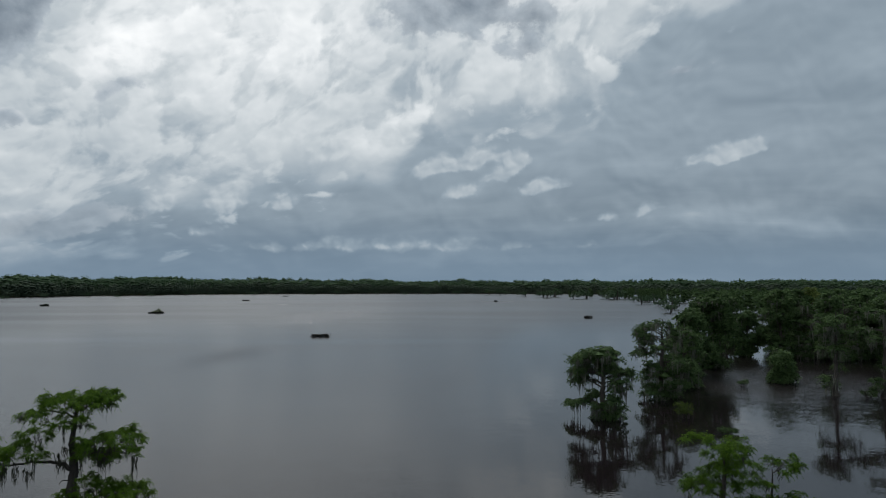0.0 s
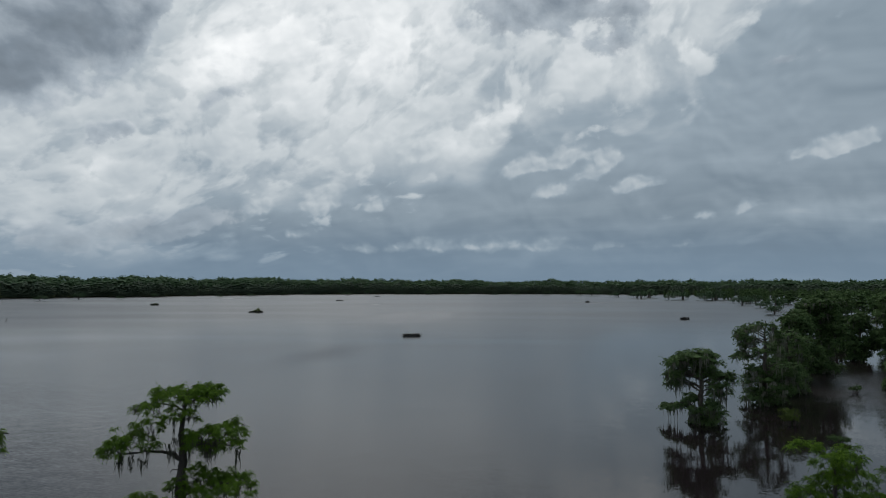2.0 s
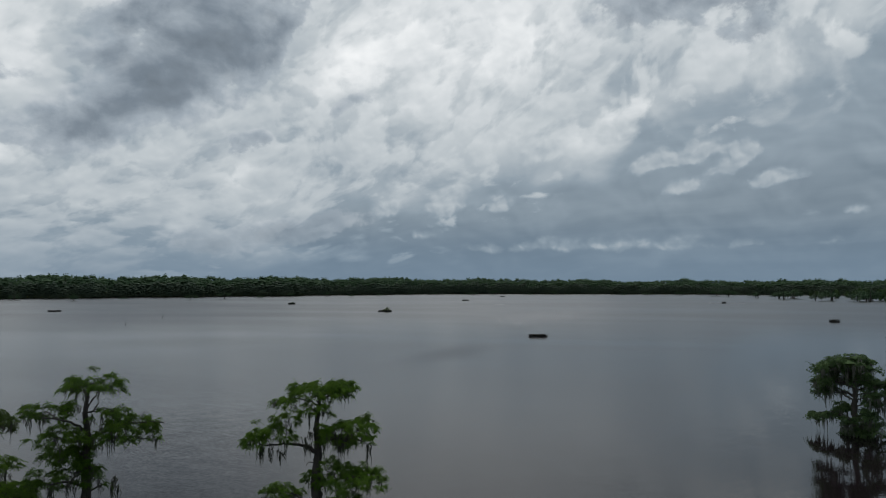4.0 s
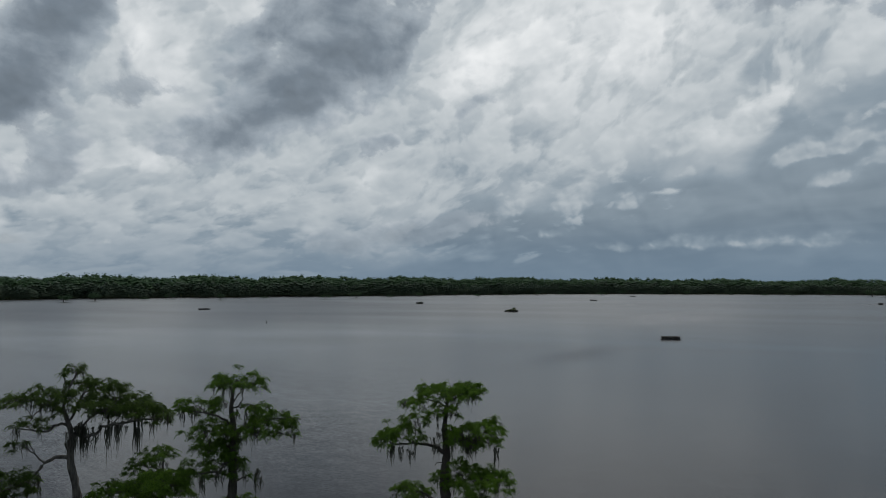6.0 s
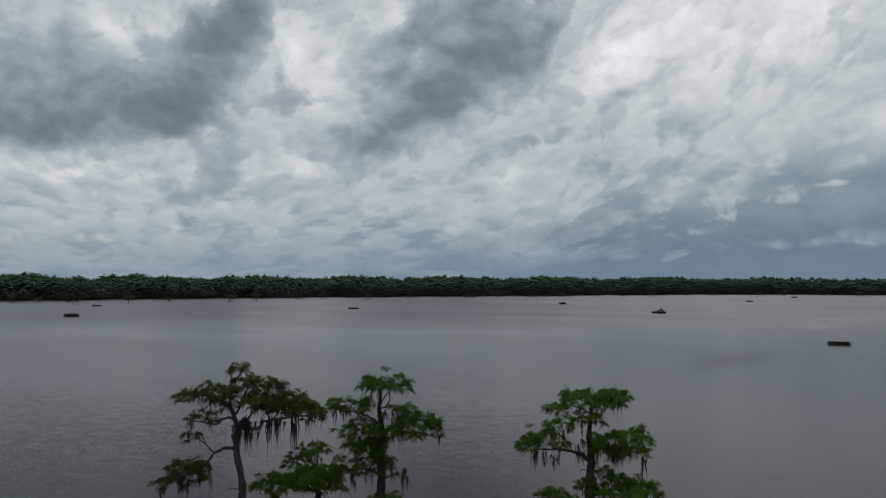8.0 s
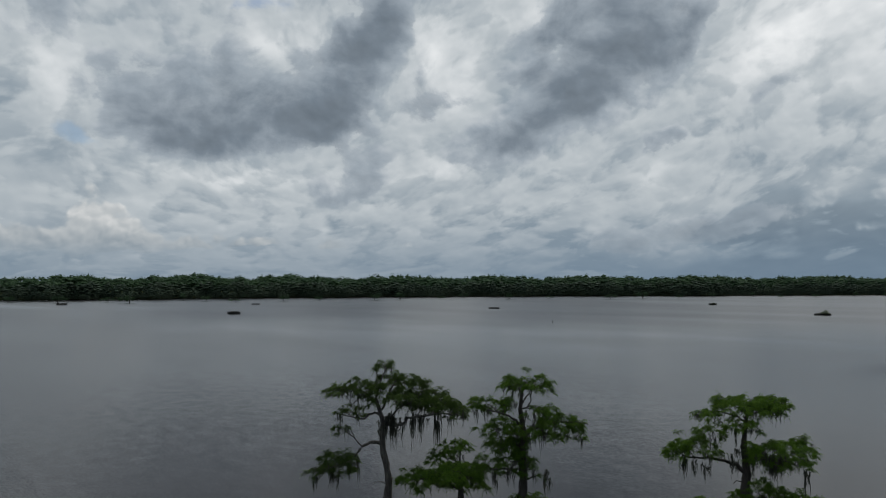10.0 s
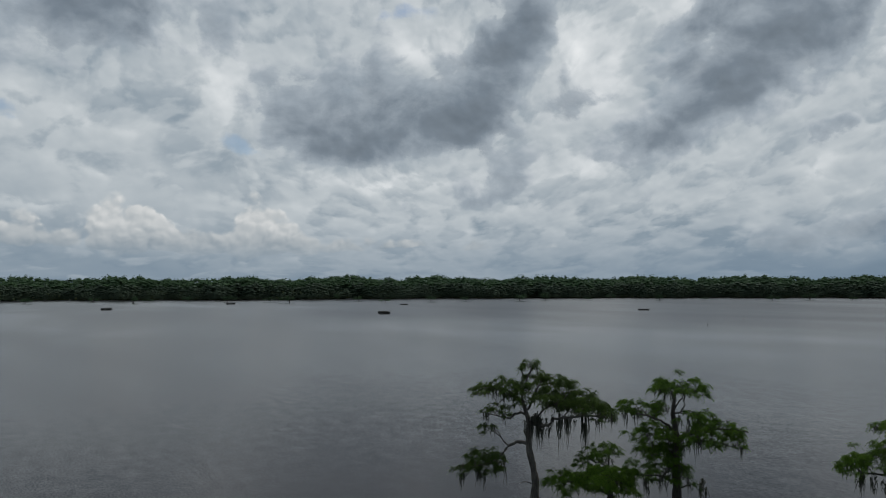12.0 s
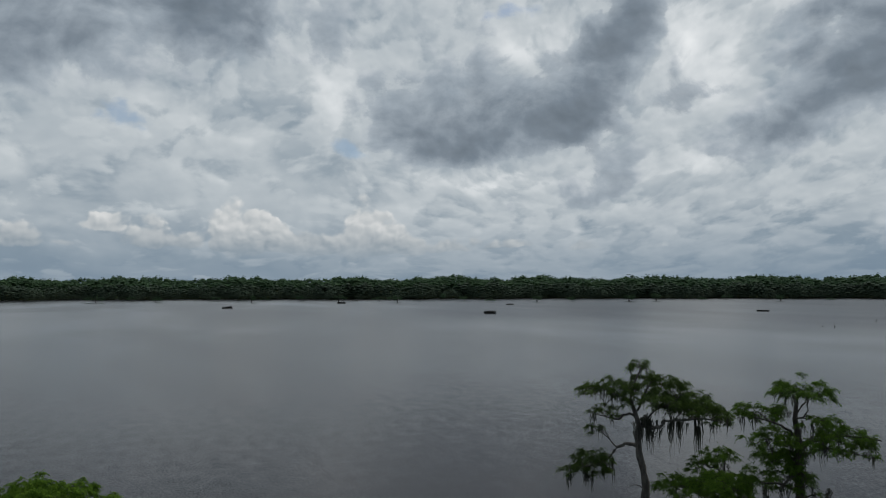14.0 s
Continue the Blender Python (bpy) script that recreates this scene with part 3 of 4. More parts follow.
def sprays(rng, pads, leaf, fill, broad=1.0, core=False):
    """Flat pads of drooping feathery branchlets, gathered in knots, with leaflets along both sides of each branchlet."""
    out = []
    q = (leaf / 0.115) ** 0.75
    stems, leaflets = (14, 11) if not core else (9, 6)
    for x, y, z, rx, ry, rz in pads:
        knots = max(6, int(fill * (13.0 if core else 25.0) * (rx * ry + 0.3 * rz * (rx + ry)) / q ** 2))
        r, th = np.sqrt(rng.uniform(0, 1.05, knots)), rng.uniform(0, 2 * math.pi, knots)
        c = np.column_stack([x + rx * r * np.cos(th), y + ry * r * np.sin(th), z + rz * (0.55 * (1 - r ** 2) - 0.3 * r ** 2 + rng.normal(0, 0.36, knots))])
        radial = np.column_stack([np.cos(th), np.sin(th), np.zeros(knots)]) * r[:, None]
        m = knots * stems
        foot = np.repeat(c, stems, 0) + rng.normal(0, 0.05 * q, (m, 3))
        way = np.repeat(radial, stems, 0) * 0.75 + ball(rng, m) * np.array([1, 1, 0.35])
        way /= np.linalg.norm(way, axis=1)[:, None] + 1e-9
        long = rng.uniform(0.16, 0.42, m) * q * np.repeat(rng.uniform(0.75, 1.25, knots), stems)
        droop = rng.uniform(0.3, 0.9, m)
        s = np.tile(np.linspace(0.08, 1.0, leaflets), m)
        hold = np.repeat(np.arange(m), leaflets)
        base = foot[hold] + way[hold] * (long[hold] * s)[:, None]
        base[:, 2] += long[hold] * (0.15 * s - droop[hold] * s ** 2)
        side = np.cross(way[hold], np.array([0, 0, 1.0])) * np.where(np.arange(len(s)) % 2, 1.0, -1.0)[:, None]
        out_way = side + way[hold] * 0.7 + ball(rng, len(s)) * 0.45
        out_way[:, 2] -= 0.25 + 0.55 * s
        face = np.array([0, 0, 1.0]) + ball(rng, len(s)) * 0.5
        out.append(kites(rng, base, out_way, leaf * (1.1 - 0.5 * s) * rng.uniform(0.75, 1.3, len(s)), broad * leaf * rng.uniform(0.13, 0.24, len(s)), face))
        if core:
            out.append((np.array([x, y, z - 0.1 * rz]) + OCTA_V * np.array([rx * 0.65, ry * 0.65, rz * 0.5]) * rng.uniform(0.75, 1.1, (6, 1)), OCTA_F))
    return join(out)


def moss_strands(rng, spots, length, width):
    """Hanging beards of moss: ragged tapering ribbons below each spot."""
    vs, fs, k = [], [], 0
    for sx, sy, sz, scale in spots:
        for _ in range(int(rng.integers(4, 8))):
            steps = 5
            long = length * scale * rng.uniform(0.35, 1.1)
            a = rng.uniform(0, math.pi)
            side = np.array([math.cos(a), math.sin(a), 0])
            p = np.array([sx, sy, sz]) + rng.normal(0, width * 2.0, 3) * np.array([1, 1, 0.5])
            for i in range(steps + 1):
                s = i / steps
                w = width * (0.5 + 0.35 * scale) * (0.45 + 0.8 * math.sin(math.pi * min(1, s * 1.3 + 0.15))) * (1 - s) ** 0.5 * rng.uniform(0.6, 1.2) + 0.004
                q = p + np.array([rng.normal(0, 0.03), rng.normal(0, 0.03), -long * s])
                vs += [q - side * w, q + side * w]
            for i in range(steps):
                b = k + 2 * i
                fs.append((b, b + 1, b + 3, b + 2))
            k += 2 * (steps + 1)
    return np.array(vs), np.array(fs)


# ---------------------------------------------------------------- trees
def bearing(az, dist, z=0.0):
    return (dist * math.sin(radians(az)), dist * math.cos(radians(az)), z)


def cypress(name, label, seed, stem, pads, leaf=0.115, fill=0.85, moss=1.0, moss_length=0.9, leaf_mat=None, bark=None, sides=10, twigs=4, group="", limbs=(), beards=(), front=0.0, moss_mat=None, broad=1.0, core=False, deep=0.9):
    """A swamp cypress: stem rows (x, z, radius), main limbs (thickness and x, z points), foliage pads (x, z, half width, half height), each borne by
    a branch from the nearest wood, beards of moss (x, z, length). It is built about its foot, x to the right and y away."""
    rng = np.random.default_rng(seed)
    leaf_mat, bark = leaf_mat or LEAF, bark or BARK
    root = tagged(new(name), label, "tree", group)
    st = np.array(stem, float)
    zs = np.linspace(st[0, 1], st[-1, 1], 40)
    xs, rs = np.interp(zs, st[:, 1], st[:, 0]) + 0.05 * np.sin(zs * 1.9 + seed), np.interp(zs, st[:, 1], st[:, 2])
    ys = 0.12 * np.sin(zs * 0.7 + seed)
    v, f = tube(np.stack([xs, ys, zs], 1), rs, sides, 0.13, rng)
    part("trunk", mesh_of("trunk", v, f, bark, True), root)
    wood = [np.column_stack([xs, ys, zs, rs])[zs > 0.6]]
    for thick, *way in limbs:
        way = np.array(way, float)
        s = np.linspace(0, 1, len(way))
        q = np.linspace(0, 1, 3 * len(way))
        depth = rng.uniform(-1, 1) * 0.9
        p = np.column_stack([np.interp(q, s, way[:, 0]), depth * q ** 1.3, np.interp(q, s, way[:, 1])]) + rng.normal(0, 0.03, (len(q), 3))
        r = np.linspace(thick, thick * 0.35, len(q))
        v, f = tube(p, r, 7, 0.06, rng)
        part("limb", mesh_of("limb", v, f, bark, True), root)
        wood.append(np.column_stack([p, r])[2:])
    wood = np.concatenate(wood)
    full, spots = [], []
    for x, z, rx, rz in pads:
        central = abs(x) < 0.9
        y = (-front if central and rng.random() < 0.6 else 0.0) + rng.uniform(-1, 1) * (0.45 * rx + deep)
        ry = rx * rng.uniform(0.75, 1.0) if rx > 0.7 else rx
        full.append((x, y, z, rx * 1.1, ry * 1.1, rz * (1.25 if core else 1.0)))
        gap = np.linalg.norm(wood[:, :3] - np.array([x, y, z - 0.2 * rz]), axis=1) + 2.0 * np.maximum(0, wood[:, 2] - z + 0.1 + 0.12 * abs(x))
        foot = wood[int(np.argmin(gap))]
        reach = abs(x - foot[0])
        thick = min(foot[3] * 0.75, 0.03 + 0.022 * reach)
        way = curve_points(foot[:3], (x + 0.3 * rx * np.sign(x - foot[0]), y, z - 0.2 * rz), 0.12 * reach, rng)
        sticks = [tube(way, np.linspace(thick, 0.014, len(way)), 6)]
        for _ in range(twigs):
            k = int(rng.integers(2, len(way)))
            end = np.array([x, y, z]) + ball(rng, 1)[0] * np.array([rx, ry, rz]) * 0.95
            sticks.append(tube(curve_points(way[k], end, 0.1, rng, 5, 0.12), np.linspace(max(0.012, thick * 0.4), 0.008, 5), 5))
        v, f = join(sticks)
        part("branch", mesh_of("branch", v, f, bark, True), root)
        for _ in range(int(moss * 7 * rx + rng.uniform(0, 2))):
            spots.append((x + rng.uniform(-1, 1) * rx * 0.95, y + rng.uniform(-1, 1) * ry * 0.9, z - rng.uniform(0.1, 0.7) * rz, 0.22 + 0.85 * rng.random() ** 3))
    for x, z, long in beards:
        x, z = x + rng.normal(0, 0.12), z + rng.normal(0, 0.1)
        for _ in range(int(rng.integers(4, 9))):
            spots.append((x + rng.normal(0, 0.10), rng.normal(-0.12, 0.15), z + rng.normal(0, 0.22), 1.25 * long / moss_length * rng.uniform(0.3, 1.0)))
    v, f = sprays(rng, full, leaf, fill, broad, core)
    part("crown", mesh_of("crown", v, f, leaf_mat), root, "feathery green needle foliage")
    if spots:
        v, f = moss_strands(rng, spots, moss_length, 0.062 if core else 0.030)
        tagged(part("moss", mesh_of("moss", v, f, moss_mat or MOSS_BACKLIT), root, "grey-green hanging moss"), kind="stuff")
    return root


def stem_for(height, radius, lean=0.0):
    return [(0, -1.5, radius * 2.3), (0, 0.0, radius * 2.0), (lean * 0.1, height * 0.07, radius * 1.35), (lean * 0.3, height * 0.2, radius), (lean * 0.6, height * 0.6, radius * 0.72), (lean, height, radius * 0.14)]


def stand(ob, az, dist, scale=1.0, turn=0.0):
    ob.matrix_basis = pose(*bearing(az, dist), 0, 0, -az + turn) @ Matrix.Scale(scale, 4)
    return ob


# the lake and the land round it
SHORE = [(-130, 860), (-110, 860), (-95, 880), (-76, 830), (-60, 890), (-52, 930), (-42, 990), (-30, 1080), (-16, 1310), (0, 1330), (9, 1300), (40, 1250), (60, 1200)]


def shore(az):
    a = np.asarray(az, float)
    return np.interp(a, [s[0] for s in SHORE], [s[1] for s in SHORE]) + 14 * np.sin(a * 0.9) + 8 * np.sin(a * 2.7 + 1)


def ring(az, inner, outer, z_in, z_out):
    a = np.radians(az)
    d = np.stack([np.sin(a), np.cos(a)], 1)
    rows = [np.column_stack([d * r[:, None], np.full(len(a), z)]) for r, z in ((inner, z_in), (inner + 6, z_out), (outer, z_out))]
    v = np.concatenate(rows)
    n = len(a)
    f = [(k * n + i, k * n + i + 1, (k + 1) * n + i + 1, (k + 1) * n + i) for k in range(2) for i in range(n - 1)]
    return v, np.array(f)


angles = np.linspace(0, 2 * math.pi, 129)[:-1]
radii = [0, 30, 80, 200, 500, 1200, 2500, 4700]
wv = [np.zeros((1, 3))] + [np.column_stack([r * np.sin(angles), r * np.cos(angles), np.zeros(128)]) for r in radii[1:]]
wf = [(1 + (k - 1) * 128 + i, 1 + k * 128 + i, 1 + k * 128 + (i + 1) % 128, 1 + (k - 1) * 128 + (i + 1) % 128) for k in range(1, 7) for i in range(128)]
fan = mesh_of("water", np.concatenate(wv), np.array(wf), WATER)
lake = tagged(new("water", fan), "calm dark lake water rippled by a light wind", "water", kind="structure")
centre = bmesh.new()
rim = [centre.verts.new((30 * math.sin(a), 30 * math.cos(a), 0)) for a in angles]
centre.faces.new(list(reversed(rim)))
extra = bpy.data.meshes.new("water_middle")
centre.to_mesh(extra)
both = bmesh.new()
both.from_mesh(fan), both.from_mesh(extra)
bmesh.ops.remove_doubles(both, verts=both.verts, dist=0.01)
bmesh.ops.recalc_face_normals(both, faces=both.faces)
both.to_mesh(fan)

land_az = np.linspace(-180, 180, 721)
land_r = np.interp(land_az, [-180, -131, -130, 60, 61, 180], [860, 860, 860, 1200, 1200, 860])
land_r = np.where((land_az > -130) & (land_az < 60), shore(land_az), land_r)
v, f = ring(land_az, land_r, np.full(721, 4700.0), -0.3, 0.35)
land = tagged(new("ground", mesh_of("ground", v, f[:, ::-1], FLOOR)), "low grassy lake shore under the woods", "shore", kind="structure")


# the woods beyond: one body of many crowns


def woods_tree(rng, puffs, each, leaf, low=0.0):
    """A broad crown, one unit high, of rough clumps with leaves standing out all over them, on a short stem."""
    h = np.linspace(-0.85, 0.88, puffs) + rng.normal(0, 0.05, puffs)
    a = np.arange(puffs) * 2.4 + rng.uniform(0, 6)
    r = np.sqrt(np.clip(1 - h ** 4, 0.12, 1)) * rng.uniform(0.55, 1.1, puffs)
    c = np.column_stack([0.24 * r * np.cos(a), 0.24 * r * np.sin(a), 0.50 + 0.37 * h])
    c = c[c[:, 2] > low]
    size = rng.uniform(0.085, 0.145, len(c))
    tris, quads = [], []
    for p, q in zip(c, size):
        tris.append((p + OCTA_V * q * rng.uniform(0.75, 1.15, (6, 1)) * np.array([1, 1, 0.6]), OCTA_F))
    m = len(c) * each
    o = ball(rng, m)
    o[:, 2] = np.where(o[:, 2] < -0.4, -o[:, 2], o[:, 2])
    base = np.repeat(c, each, 0) + o * np.repeat(size, each)[:, None] * rng.uniform(0.6, 1.05, (m, 1))
    side = np.cross(o, ball(rng, m))
    v, f = kites(rng, base - side * leaf * 0.3, side + 0.25 * o, leaf * rng.uniform(0.7, 1.3, m), leaf * 0.40, o + 0.5 * ball(rng, m))
    stem = box(-0.015, -0.015, -0.1, 0.015, 0.015, 0.5)
    tv, tf = join(tris)
    return join([(v, f), stem, (tv, tf)])


def box(x0, y0, z0, x1, y1, z1):
    v = np.array([(x, y, z) for z in (z0, z1) for y in (y0, y1) for x in (x0, x1)], float)
    f = np.array([(0, 2, 3, 1), (4, 5, 7, 6), (0, 1, 5, 4), (2, 6, 7, 3), (0, 4, 6, 2), (1, 3, 7, 5)])
    return v, f


def scatter(rng, models, where, size):
    """Copies of the models' points at every place, as one body."""
    vs, fs, k = [], [], 0
    for (x, y, z), (wide, high) in zip(where, size):
        v, f = models[int(rng.integers(len(models)))]
        a = rng.uniform(0, 2 * math.pi)
        c, s = math.cos(a), math.sin(a)
        q = np.empty_like(v)
        q[:, 0], q[:, 1], q[:, 2] = (c * v[:, 0] - s * v[:, 1]) * wide + x, (s * v[:, 0] + c * v[:, 1]) * wide + y, v[:, 2] * high + z
        vs.append(q), fs.append(f + k)
        k += len(v)
    return np.concatenate(vs), np.concatenate(fs)


def woods_belt(name, label, seed, models, rows, mat):
    """One belt of the woods round the lake: rows of (metres behind the shore, least and greatest height)."""
    rng = np.random.default_rng(seed)
    where, size = [], []
    for row, (behind, low, high) in enumerate(rows):
        a = -112.0
        while a < 42:
            dist = float(shore(a)) + behind + rng.normal(0, 2 + behind * 0.05)
            tall = rng.uniform(low, high) * (1 + 0.06 * math.sin(a * 0.8) + 0.04 * math.sin(a * 3.1 + row)) * float(np.interp(a, [-92, -76, -55, -35, -12, 0], [0.98, 1.02, 1.10, 1.14, 1.13, 1.0]))
            if rng.random() < 0.03:
                tall *= 1.11
            where.append(bearing(a, dist, -0.2))
            size.append((max(tall, 8) * rng.uniform(0.9, 1.5), tall))
            a += math.degrees((5.8 + behind * 0.03) / dist) * rng.uniform(0.6, 1.4)
    v, f = scatter(rng, models, where, size)
    return tagged(new(name, mesh_of(name, v, f, mat)), label, "woods", kind="stuff")


rng = np.random.default_rng(5)
woods_belt("shore_thicket", "grey-green willows and cypresses along the far shore", 6, [woods_tree(rng, 18, 6, 0.085, 0.0) for _ in range(8)], [(-3, 3.5, 8), (0, 8, 15), (8, 14, 20)], LEAF_SHORE_HAZED)
woods_belt("far_woods", "dense dark green woods behind the far shore", 7, [woods_tree(rng, 22, 8, 0.072, 0.42) for _ in range(8)], [(20, 19.5, 24), (42, 22.5, 26.5), (85, 25.5, 29)], LEAF_FAR_HAZED)

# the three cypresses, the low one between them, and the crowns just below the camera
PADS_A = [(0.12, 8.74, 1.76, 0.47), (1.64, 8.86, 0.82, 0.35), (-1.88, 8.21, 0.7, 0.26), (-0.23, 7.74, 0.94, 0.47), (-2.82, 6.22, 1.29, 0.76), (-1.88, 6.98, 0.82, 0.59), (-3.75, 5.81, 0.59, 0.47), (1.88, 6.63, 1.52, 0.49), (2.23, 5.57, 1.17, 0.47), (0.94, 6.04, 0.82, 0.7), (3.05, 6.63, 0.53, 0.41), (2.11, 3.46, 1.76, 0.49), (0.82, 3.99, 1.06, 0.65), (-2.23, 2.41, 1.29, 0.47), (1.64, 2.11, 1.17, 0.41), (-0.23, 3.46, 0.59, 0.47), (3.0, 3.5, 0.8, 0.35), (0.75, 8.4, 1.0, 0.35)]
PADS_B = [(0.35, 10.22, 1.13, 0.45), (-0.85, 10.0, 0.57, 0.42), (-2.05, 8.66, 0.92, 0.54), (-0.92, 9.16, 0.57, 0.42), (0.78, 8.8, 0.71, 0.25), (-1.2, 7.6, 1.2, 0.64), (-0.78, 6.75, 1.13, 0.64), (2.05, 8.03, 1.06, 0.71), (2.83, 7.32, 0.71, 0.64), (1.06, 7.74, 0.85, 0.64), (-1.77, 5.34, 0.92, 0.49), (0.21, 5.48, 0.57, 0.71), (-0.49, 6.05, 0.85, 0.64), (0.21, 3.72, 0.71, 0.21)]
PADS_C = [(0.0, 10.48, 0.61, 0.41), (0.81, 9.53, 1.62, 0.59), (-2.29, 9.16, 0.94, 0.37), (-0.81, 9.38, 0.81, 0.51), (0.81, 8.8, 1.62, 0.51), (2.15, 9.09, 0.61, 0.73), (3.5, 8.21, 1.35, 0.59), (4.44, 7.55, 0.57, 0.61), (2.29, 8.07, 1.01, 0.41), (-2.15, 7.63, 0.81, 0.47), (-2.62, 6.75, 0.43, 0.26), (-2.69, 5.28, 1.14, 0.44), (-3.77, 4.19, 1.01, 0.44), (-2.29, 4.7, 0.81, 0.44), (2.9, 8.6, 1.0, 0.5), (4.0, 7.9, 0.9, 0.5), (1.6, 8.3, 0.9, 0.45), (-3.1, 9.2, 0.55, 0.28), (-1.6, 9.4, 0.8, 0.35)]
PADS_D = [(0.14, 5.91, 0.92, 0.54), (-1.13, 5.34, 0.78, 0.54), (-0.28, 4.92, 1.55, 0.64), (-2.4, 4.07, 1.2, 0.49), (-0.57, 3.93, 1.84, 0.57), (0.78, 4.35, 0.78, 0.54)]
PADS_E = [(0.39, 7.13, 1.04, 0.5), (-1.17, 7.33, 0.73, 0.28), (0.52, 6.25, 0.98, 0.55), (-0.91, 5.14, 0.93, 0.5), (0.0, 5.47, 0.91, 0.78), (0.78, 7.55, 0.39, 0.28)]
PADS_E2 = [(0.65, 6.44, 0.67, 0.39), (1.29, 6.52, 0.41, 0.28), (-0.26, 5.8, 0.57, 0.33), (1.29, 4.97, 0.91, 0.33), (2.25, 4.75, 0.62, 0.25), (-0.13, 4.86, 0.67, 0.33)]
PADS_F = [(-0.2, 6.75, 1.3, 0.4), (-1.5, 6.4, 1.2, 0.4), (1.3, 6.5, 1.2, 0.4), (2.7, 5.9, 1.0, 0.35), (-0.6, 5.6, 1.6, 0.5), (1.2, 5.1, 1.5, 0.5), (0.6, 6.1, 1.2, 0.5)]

LIMBS_A = [(0.13, (-0.1, 4.95), (-0.5, 5.25), (-1.06, 5.46), (-1.88, 5.46), (-3.05, 5.34)), (0.06, (-0.05, 7.95), (0.94, 8.42), (2.35, 8.56)), (0.06, (0.0, 7.8), (-0.6, 8.05), (-1.41, 8.21), (-2.35, 8.1)), (0.08, (0.1, 5.4), (1.17, 5.8), (2.8, 5.46)), (0.08, (0.05, 2.75), (1.17, 3.34), (3.75, 3.46)), (0.035, (-0.1, 4.3), (-0.55, 4.42), (-0.62, 4.15))]
BEARDS_A = [(-3.3, 5.3, 1.0), (-2.7, 5.3, 0.8), (-2.2, 5.3, 0.9), (-0.7, 5.4, 0.9), (1.2, 5.6, 0.9), (1.75, 5.7, 1.4), (2.85, 5.2, 1.6), (3.15, 3.1, 1.1), (2.3, 3.0, 0.8), (0.15, 5.9, 0.9), (-0.25, 6.3, 0.8)]
LIMBS_B = [(0.05, (0.0, 6.7), (0.9, 7.25), (1.9, 7.35), (2.7, 7.2)), (0.05, (0.1, 4.7), (0.8, 5.0), (1.35, 5.06)), (0.08, (0.0, 7.2), (1.0, 7.75), (2.2, 7.95), (3.6, 7.8)), (0.08, (-0.05, 7.6), (-0.8, 8.3), (-2.0, 8.6)), (0.05, (-0.05, 8.9), (0.3, 9.5), (0.6, 10.1)), (0.05, (0.1, 8.6), (0.55, 9.1)), (0.09, (0.0, 4.9), (-0.8, 5.3), (-1.8, 5.3)), (0.03, (0.1, 5.7), (0.3, 6.0), (0.55, 6.0))]
BEARDS_B = [(1.1, 5.0, 0.6), (1.3, 5.0, 0.7), (0.25, 7.5, 0.9), (0.5, 7.6, 0.7), (1.15, 7.3, 1.1), (-1.4, 5.1, 0.7), (-0.5, 5.4, 0.8), (0.0, 5.0, 1.3), (0.15, 6.2, 1.2), (0.05, 8.4, 0.9)]
LIMBS_C = [(0.13, (-0.05, 5.75), (-0.4, 5.9), (-0.81, 5.9), (-1.35, 5.65), (-1.75, 5.14), (-2.36, 4.7), (-3.23, 4.41)), (0.09, (-0.15, 7.3), (-0.54, 7.7), (-0.94, 7.55), (-1.28, 7.26), (-2.02, 7.41), (-2.56, 7.55)), (0.06, (-0.4, 8.1), (-0.81, 8.58), (-1.35, 8.8), (-1.88, 8.29), (-2.09, 7.92)), (0.05, (-0.5, 8.4), (-1.35, 9.02), (-2.42, 9.16)), (0.12, (0.0, 7.0), (0.4, 6.95), (0.75, 6.92), (1.14, 7.04), (1.41, 7.41), (2.29, 7.55), (3.37, 7.7), (4.44, 7.63)), (0.08, (-0.15, 7.8), (0.27, 8.8), (0.67, 9.6), (1.48, 9.82)), (0.07, (-0.05, 7.0), (0.94, 8.07), (2.0, 8.5), (2.9, 8.3)), (0.035, (0.12, 3.4), (-0.3, 3.6), (-0.67, 3.53))]
BEARDS_C = [(0.1, 7.4, 1.2), (0.3, 7.3, 1.5), (0.55, 7.2, 1.8), (0.75, 7.0, 1.4), (0.0, 7.0, 0.8), (1.2, 7.2, 0.7), (1.9, 7.3, 2.0), (2.5, 7.4, 1.6), (3.1, 7.4, 2.2), (-1.8, 5.0, 1.2), (-2.2, 4.7, 0.9), (-3.1, 4.3, 0.9), (-4.1, 4.0, 0.7), (-1.0, 8.6, 0.6)]
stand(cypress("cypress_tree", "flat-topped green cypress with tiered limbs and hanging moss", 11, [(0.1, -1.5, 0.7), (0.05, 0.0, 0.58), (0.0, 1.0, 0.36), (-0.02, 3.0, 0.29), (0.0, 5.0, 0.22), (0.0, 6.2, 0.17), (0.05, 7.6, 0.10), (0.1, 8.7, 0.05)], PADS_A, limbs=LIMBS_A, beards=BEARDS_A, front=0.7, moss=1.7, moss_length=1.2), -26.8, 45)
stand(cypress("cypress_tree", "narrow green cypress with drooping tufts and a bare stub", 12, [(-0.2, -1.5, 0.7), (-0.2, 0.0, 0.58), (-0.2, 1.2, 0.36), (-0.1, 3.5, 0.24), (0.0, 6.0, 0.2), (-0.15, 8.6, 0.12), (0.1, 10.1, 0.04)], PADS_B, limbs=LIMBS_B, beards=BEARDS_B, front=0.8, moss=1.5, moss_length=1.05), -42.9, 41)
